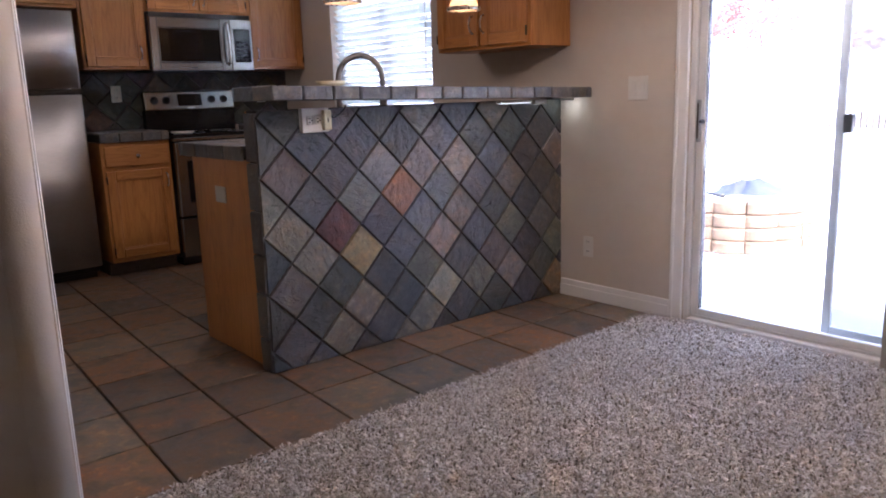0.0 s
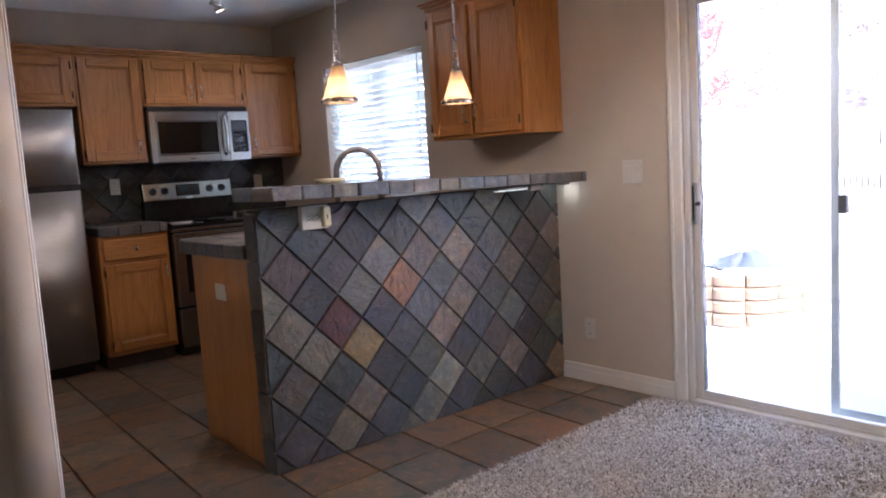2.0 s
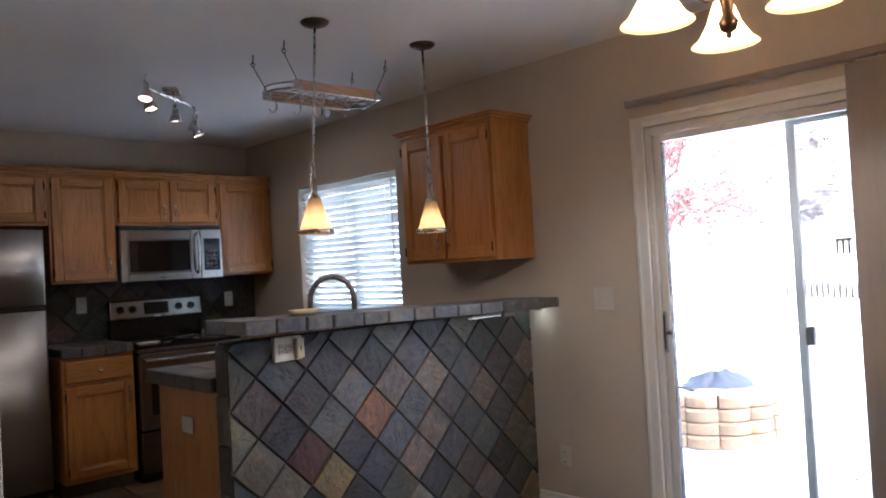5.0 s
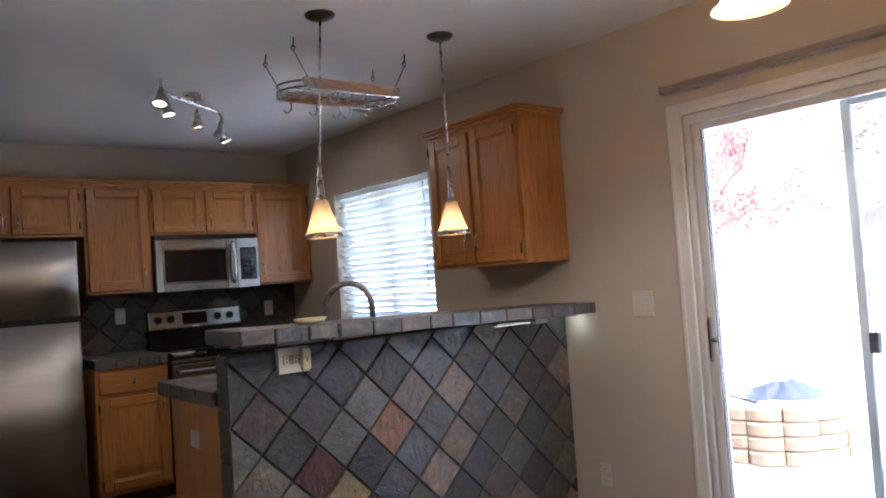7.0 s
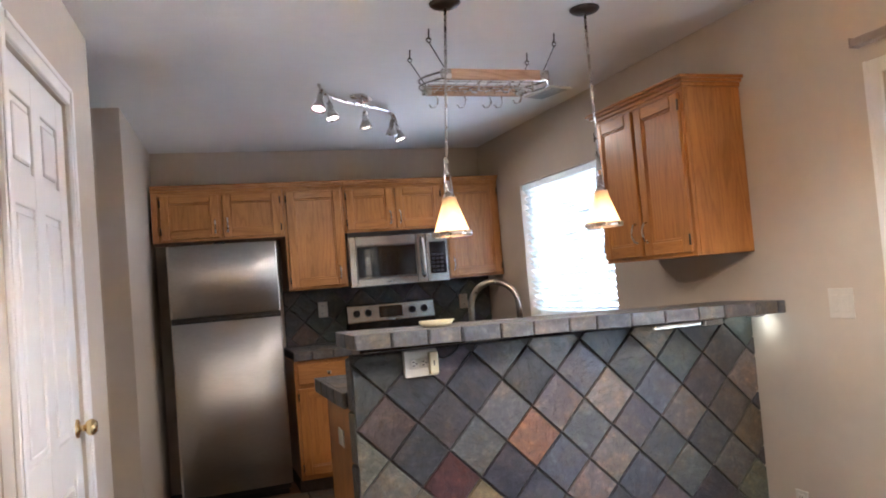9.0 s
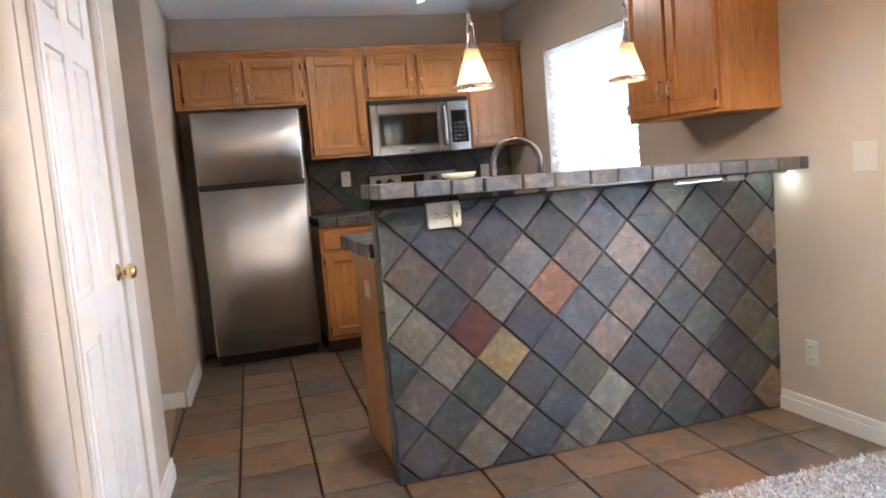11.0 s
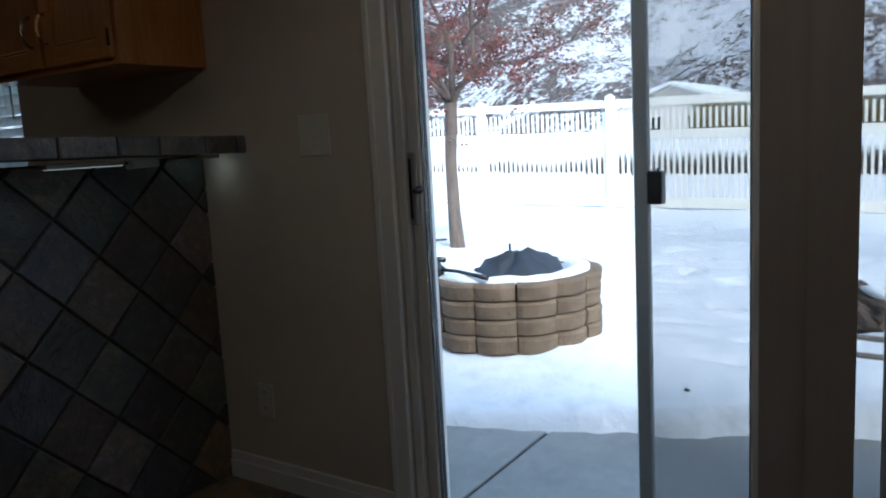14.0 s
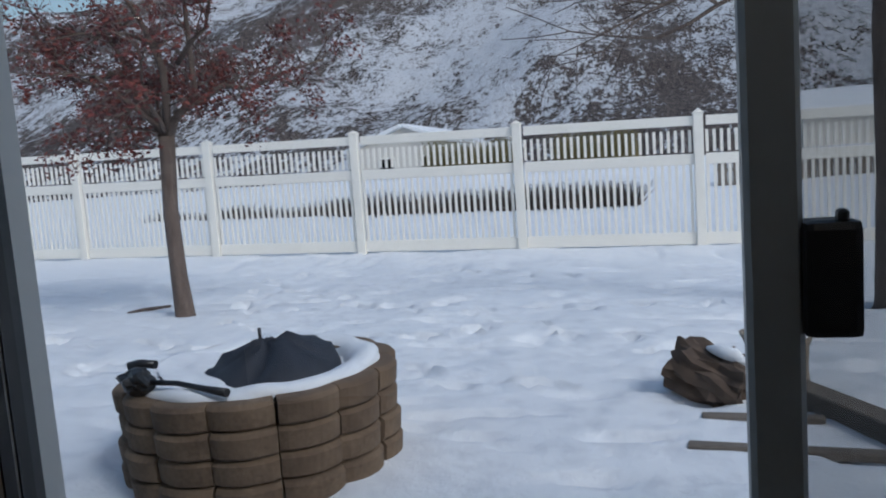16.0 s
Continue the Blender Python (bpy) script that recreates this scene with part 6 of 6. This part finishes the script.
board_fence(24.5, -13.0, -4.0, -0.40, 0.95)


def hedge(x, y0, y1, z0, h, label, material, seedv):
    rng = random.Random(seedv)
    verts, faces = [], []
    for _ in range(int((y1 - y0) * 420)):
        y = rng.uniform(y0, y1)
        top = h * (0.75 + 0.25 * noise.noise(Vector((0, y * 0.7, seedv))))
        b = Vector((x + rng.gauss(0, 0.35), y, z0))
        tip = b + Vector((rng.gauss(0, 0.25), rng.gauss(0, 0.30), top * rng.uniform(0.6, 1.05)))
        w = Vector((rng.uniform(-1, 1), rng.uniform(-1, 1), 0)).normalized() * rng.uniform(0.012, 0.03)
        i = len(verts)
        verts += [b - w, b + w, tip]
        faces.append((i, i + 1, i + 2))
    me = bpy.data.meshes.new("brush")
    me.from_pydata(verts, [], faces)
    me.materials.append(M[material])
    ob = new("brush", me)
    tagged(ob, label, "shrub", "", "stuff")


hedge(34.0, 3.8, 7.7, 0.0, 3.5, "dry olive brush beyond the fence", "olive", 3)
hedge(34.0, -1.7, 1.8, 0.0, 3.2, "dry olive brush beyond the fence", "olive", 8)
hedge(18.5, -1.5, 6.2, -0.30, 1.05, "dark bare brush along the far side of the fence", "darkwood", 21)
hedge(18.9, 5.8, 12.0, -0.25, 0.8, "thin dark brush beyond the fence", "darkwood", 22)


def far_house(m, w, d, h, rise, label):
    """A house with a snowy gable roof; its gable looks to -x."""
    hs = thing("house", m, label, "house")
    wall = bmesh.new()
    pts = [(-w / 2, 0), (w / 2, 0), (w / 2, h), (0, h + rise), (-w / 2, h)]
    a = [wall.verts.new((0, y, z)) for y, z in pts]
    c = [wall.verts.new((d, y, z)) for y, z in pts]
    wall.faces.new(a)
    wall.faces.new(c[::-1])
    for k in range(5):
        wall.faces.new((a[k], a[(k + 1) % 5], c[(k + 1) % 5], c[k]))
    part("wall", wall, "siding", hs)
    roof = bmesh.new()
    ang = math.degrees(math.atan2(rise, w / 2))
    L = math.hypot(rise, w / 2) + 0.45
    add_box(roof, (-0.4, -L, 0.0), (d + 0.4, 0.0, 0.22), 0.03, pose(0, 0, h + rise + 0.02, ang, 0, 0))
    part("roof", roof, "snow", hs, "snow-laden roof slope")
    roof = bmesh.new()
    add_box(roof, (-0.4, 0.0, 0.0), (d + 0.4, L, 0.22), 0.03, pose(0, 0, h + rise + 0.02, -ang, 0, 0))
    part("roof", roof, "snow", hs, "snow-laden roof slope")
    for y in (-w * 0.22, w * 0.18):
        win = part("window", box((-0.06, y - 0.5, h * 0.42), (0.02, y + 0.5, h * 0.42 + 1.0), 0.02), "white", hs)
        part("pane", box((-0.075, y - 0.42, h * 0.42 + 0.08), (-0.055, y + 0.42, h * 0.42 + 0.92)), "oven_glass", win)
    return hs


far_house(pose(40, 10.6, -0.35), 6.0, 10, 2.55, 1.10, "pale house with a snowy gable roof beyond the fence")
far_house(pose(43.5, -21.7, -0.35, 0, 0, 90), 7.0, 12, 2.75, 1.0, "pale house with a snowy roof beyond the screen side")
# a low snowy bank between the fence and the houses
grid_sheet("snow_bank", spread([(20, 40, 1.0)]), spread([(-30, 40, 1.5)]), lambda x, y: -0.5 + 1.25 * math.exp(-((x - 30) / 5.0) ** 2) + 0.15 * noise.noise(Vector((x, y, 0)) * 0.3), "snow", "low snowy bank beyond the fence", "snow bank")


def hill_height(x, y):
    p = Vector((x, y, 0))
    run = max(0.0, x - 62.0)
    ridge = 118.0 - max(0.0, y - 40) * 0.34
    z = -4 + run * 0.36
    gully = 9.0 * noise.noise(Vector((x * 0.006, y * 0.020, 1))) + 3.5 * noise.noise(p * 0.045) + 1.2 * noise.noise(p * 0.14)
    z += gully * min(run / 60.0, 1.0)
    return min(z, ridge + gully)


hill = grid_sheet("backdrop", spread([(56, 200, 2.2), (200, 420, 7.0), (420, 520, 25)]), spread([(-330, -120, 7), (-120, 160, 2.4), (160, 420, 8)]), hill_height, "hill", "steep snowy hillside dotted with bare scrub", "hillside")


# ---- slate pieces: floor, bar face, backsplash ----
FLOOR_A = (-0.532, -0.274)
PITCH, PITCH_Y, SKEW = 0.3165, 0.347, 0.056    # the joints into the kitchen lean a few degrees
slate_floor = thing("slate_floor", pose(0, 0, -0.016), "multicolour slate floor tiles with dark joints", "floor")
slate_floor["kind"] = "structure"
CARPET_EDGE = [(-2.80, -0.635), (0.0, -0.585)]
edge_n = (-(CARPET_EDGE[1][1] - CARPET_EDGE[0][1]), CARPET_EDGE[1][0] - CARPET_EDGE[0][0])
edge_l = math.hypot(*edge_n)
edge_keep = (-edge_n[0] / edge_l, -edge_n[1] / edge_l, -(edge_n[0] * CARPET_EDGE[0][0] + edge_n[1] * CARPET_EDGE[0][1]) / edge_l)
full = {}
for i in range(-8, 3):
    for j in range(-3, 12):
        y0 = FLOOR_A[1] + j * PITCH_Y
        x0 = FLOOR_A[0] + i * PITCH + SKEW * (y0 + 0.05)
        gap, slip = 0.0045, SKEW * PITCH_Y
        sq = [(x0 + gap, y0 + gap), (x0 + PITCH - gap, y0 + gap), (x0 + slip + PITCH - gap, y0 + PITCH_Y - gap), (x0 + slip + gap, y0 + PITCH_Y - gap)]
        cut = clip(sq, [(1, 0, -0.002), (-1, 0, 2.72), (0, 1, BACK - 0.003), edge_keep])
        if not cut or area_of(cut) < 0.0015:
            continue
        # under the bar, the counters and the sink cabinet nothing shows
        if x0 > -1.76 and y0 > 0.02 and y0 + PITCH_Y < 0.72:
            continue
        whole = len(cut) == 4 and abs(area_of(cut) - area_of(sq)) < 1e-6
        local = [(u - x0, v - y0) for u, v in cut]
        if whole:
            key = random.randrange(4)
            if key not in full:
                full[key] = tile_mesh("floor_tile", local, 0.0165, 0.0025, "floor_slate", 0.0008)
            me = full[key]
        else:
            me = tile_mesh("floor_tile", local, 0.0165, 0.0025, "floor_slate", 0.0008)
        piece("floor_tile", me, slate_floor, pose(x0, y0, 0, random.uniform(-0.12, 0.12), random.uniform(-0.12, 0.12), 0))

PALETTE = {"d": (0.057, 0.059, 0.063), "g": (0.078, 0.081, 0.086), "b": (0.107, 0.114, 0.124), "p": (0.174, 0.154, 0.140), "l": (0.236, 0.210, 0.188), "o": (0.235, 0.122, 0.066), "r": (0.074, 0.032, 0.026), "y": (0.135, 0.126, 0.106), "Y": (0.200, 0.165, 0.085), "v": (0.078, 0.073, 0.073), "V": (0.098, 0.080, 0.073), "e": (0.073, 0.073, 0.072), "E": (0.125, 0.122, 0.118), "n": (0.103, 0.089, 0.076), "s": (0.160, 0.144, 0.125), "P": (0.146, 0.134, 0.122)}
ROWS = {4: "gggggggg", 3: "vggpgsgg", 2: "edddbgge", 1: "Vepslbvp", 0: "pdyoEbPe", -1: "yrdbsggn", -2: "dPYgpgEn", -3: "nddndndy", -4: "ddydlnsv", -5: "vygpddgY", -6: "dddydddd"}
HX, HZ = 0.1180, 0.1205
whole_tiles = {}
for j, row in ROWS.items():
    for k, code in enumerate(row + "d"):
        i = -6 + 2 * k if j % 2 == 0 else -5 + 2 * k
        cx, cz = -1.108 + HX * i, 0.697 + HZ * j
        g = 0.0052
        dia = [(cx, cz - HZ + g), (cx + HX - g, cz), (cx, cz + HZ - g), (cx - HX + g, cz)]
        cut = clip(dia, [(1, 0, -0.003), (-1, 0, 1.813), (0, 1, 1.082), (0, -1, -0.006)])
        if not cut or abs(area_of(cut)) < 0.0008:
            continue
        colour = tuple(c * random.uniform(0.9, 1.1) for c in PALETTE[code])
        local = [(u - cx, v - cz) for u, v in cut]
        if len(cut) == 4 and abs(area_of(cut) - area_of(dia)) < 1e-7:
            key = random.randrange(5)
            if key not in whole_tiles:
                whole_tiles[key] = tile_mesh("tile", local, 0.0125, 0.0030, "slate", 0.0014)
            me = whole_tiles[key]
        else:
            me = tile_mesh("tile", local, 0.0125, 0.0030, "slate", 0.0014)
        piece("tile", me, bar, pose(cx + 0.9, -0.0365, cz, 90 + random.uniform(-0.5, 0.5), random.uniform(-1.0, 1.0), random.uniform(-0.5, 0.5)), colour)

# split slate strips up the open end of the bar
z = 0.004
while z < 1.06:
    h = min(random.uniform(0.13, 0.20), 1.083 - z)
    me = tile_mesh("end_slate", [(0, 0), (0.088, 0), (0.088, h - 0.006), (0, h - 0.006)], random.uniform(0.013, 0.020), 0.004, "slate", 0.003)
    piece("end_slate", me, bar, pose(-0.9015, 0.050, z, 90, 0, -90), random.choice([(0.10, 0.10, 0.105), (0.13, 0.125, 0.12), (0.09, 0.09, 0.098)]))
    z += h

# backsplash
splash = thing("backsplash", pose(-0.83, BACK - 0.006, 0.945), "dark diamond-set slate backsplash behind the range", "backsplash")
part("bed", box((-0.832, -0.006, 0.0), (0.828, 0.0055, 0.412)), "grout", splash)
H2 = 0.112
for i in range(-9, 9):
    for j in range(-1, 6):
        if (i + j) % 2:
            continue
        cx, cz = -0.02 + H2 * i, 0.06 + H2 * j
        g = 0.006
        dia = [(cx, cz - H2 + g), (cx + H2 - g, cz), (cx, cz + H2 - g), (cx - H2 + g, cz)]
        cut = clip(dia, [(1, 0, 0.828), (-1, 0, 0.832), (0, 1, 0.411), (0, -1, -0.001)])
        if not cut or abs(area_of(cut)) < 0.0008:
            continue
        me = tile_mesh("tile", [(u - cx, v - cz) for u, v in cut], 0.011, 0.0028, "slate", 0.001)
        piece("tile", me, splash, pose(cx, -0.006, cz, 90, random.uniform(-0.8, 0.8), 0), tuple(c * random.uniform(0.6, 0.9) for c in random.choice([PALETTE[q] for q in "ddggevnv"])))

# ---- carpet ----
carpet_bm = bmesh.new()
edge_y = lambda x: CARPET_EDGE[0][1] + (x - CARPET_EDGE[0][0]) * (CARPET_EDGE[1][1] - CARPET_EDGE[0][1]) / (CARPET_EDGE[1][0] - CARPET_EDGE[0][0])
out = [(-6.16, -5.26), (-0.001, -5.26), (-0.001, edge_y(0) - 0.003), (-2.79, edge_y(-2.79) - 0.003), (-2.86, -0.86), (-6.16, -0.86)]
lo = [carpet_bm.verts.new((x, y, -0.016)) for x, y in out]
hi = [carpet_bm.verts.new((x, y, 0.003)) for x, y in out]
carpet_bm.faces.new(hi)
for k in range(len(out)):
    carpet_bm.faces.new((lo[k], lo[(k + 1) % len(out)], hi[(k + 1) % len(out)], hi[k]))
carpet = solo("carpet", carpet_bm, "carpet", "beige speckled frieze carpet over the dining room floor", "carpet", kind="structure")

# the yarn of the pile where the walk passes nearest
rng = np.random.default_rng(4)
count = 64000
px = rng.uniform(-2.75, -0.02, count)
py = rng.uniform(-2.35, -0.60, count)
keep = py < np.array([edge_y(x) for x in px]) - 0.004
px, py = px[keep], py[keep]
n = len(px)
ang, lean, tall = rng.uniform(0, 6.283, n), rng.uniform(0.004, 0.014, n), rng.uniform(0.006, 0.016, n)
wide = rng.uniform(0.0019, 0.0034, n)
dx, dy = np.cos(ang), np.sin(ang)
base = np.stack([px, py, np.full(n, 0.001)], 1)
side = np.stack([-dy * wide, dx * wide, np.zeros(n)], 1)
midp = base + np.stack([dx * lean * 0.35, dy * lean * 0.35, tall * 0.75], 1)
tip = base + np.stack([dx * lean, dy * lean, tall], 1)
curl = tip + np.stack([dx * lean * 0.7, dy * lean * 0.7, -tall * 0.12], 1)
verts = np.stack([base - side, base + side, midp + side, midp - side, tip + side, tip - side, curl], 1).reshape(-1, 3)
first = np.arange(n) * 7
quads = np.concatenate([np.stack([first, first + 1, first + 2, first + 3], 1), np.stack([first + 3, first + 2, first + 4, first + 5], 1)])
tris = np.stack([first + 5, first + 4, first + 6], 1)
pile_me = bpy.data.meshes.new("carpet_pile")
pile_me.from_pydata(verts.tolist(), [], quads.tolist() + tris.tolist())
pile_me.materials.append(M["yarn"])
pile = new("carpet_pile", pile_me)
tagged(pile, "short curled beige and brown carpet yarn", "carpet", "", "stuff")
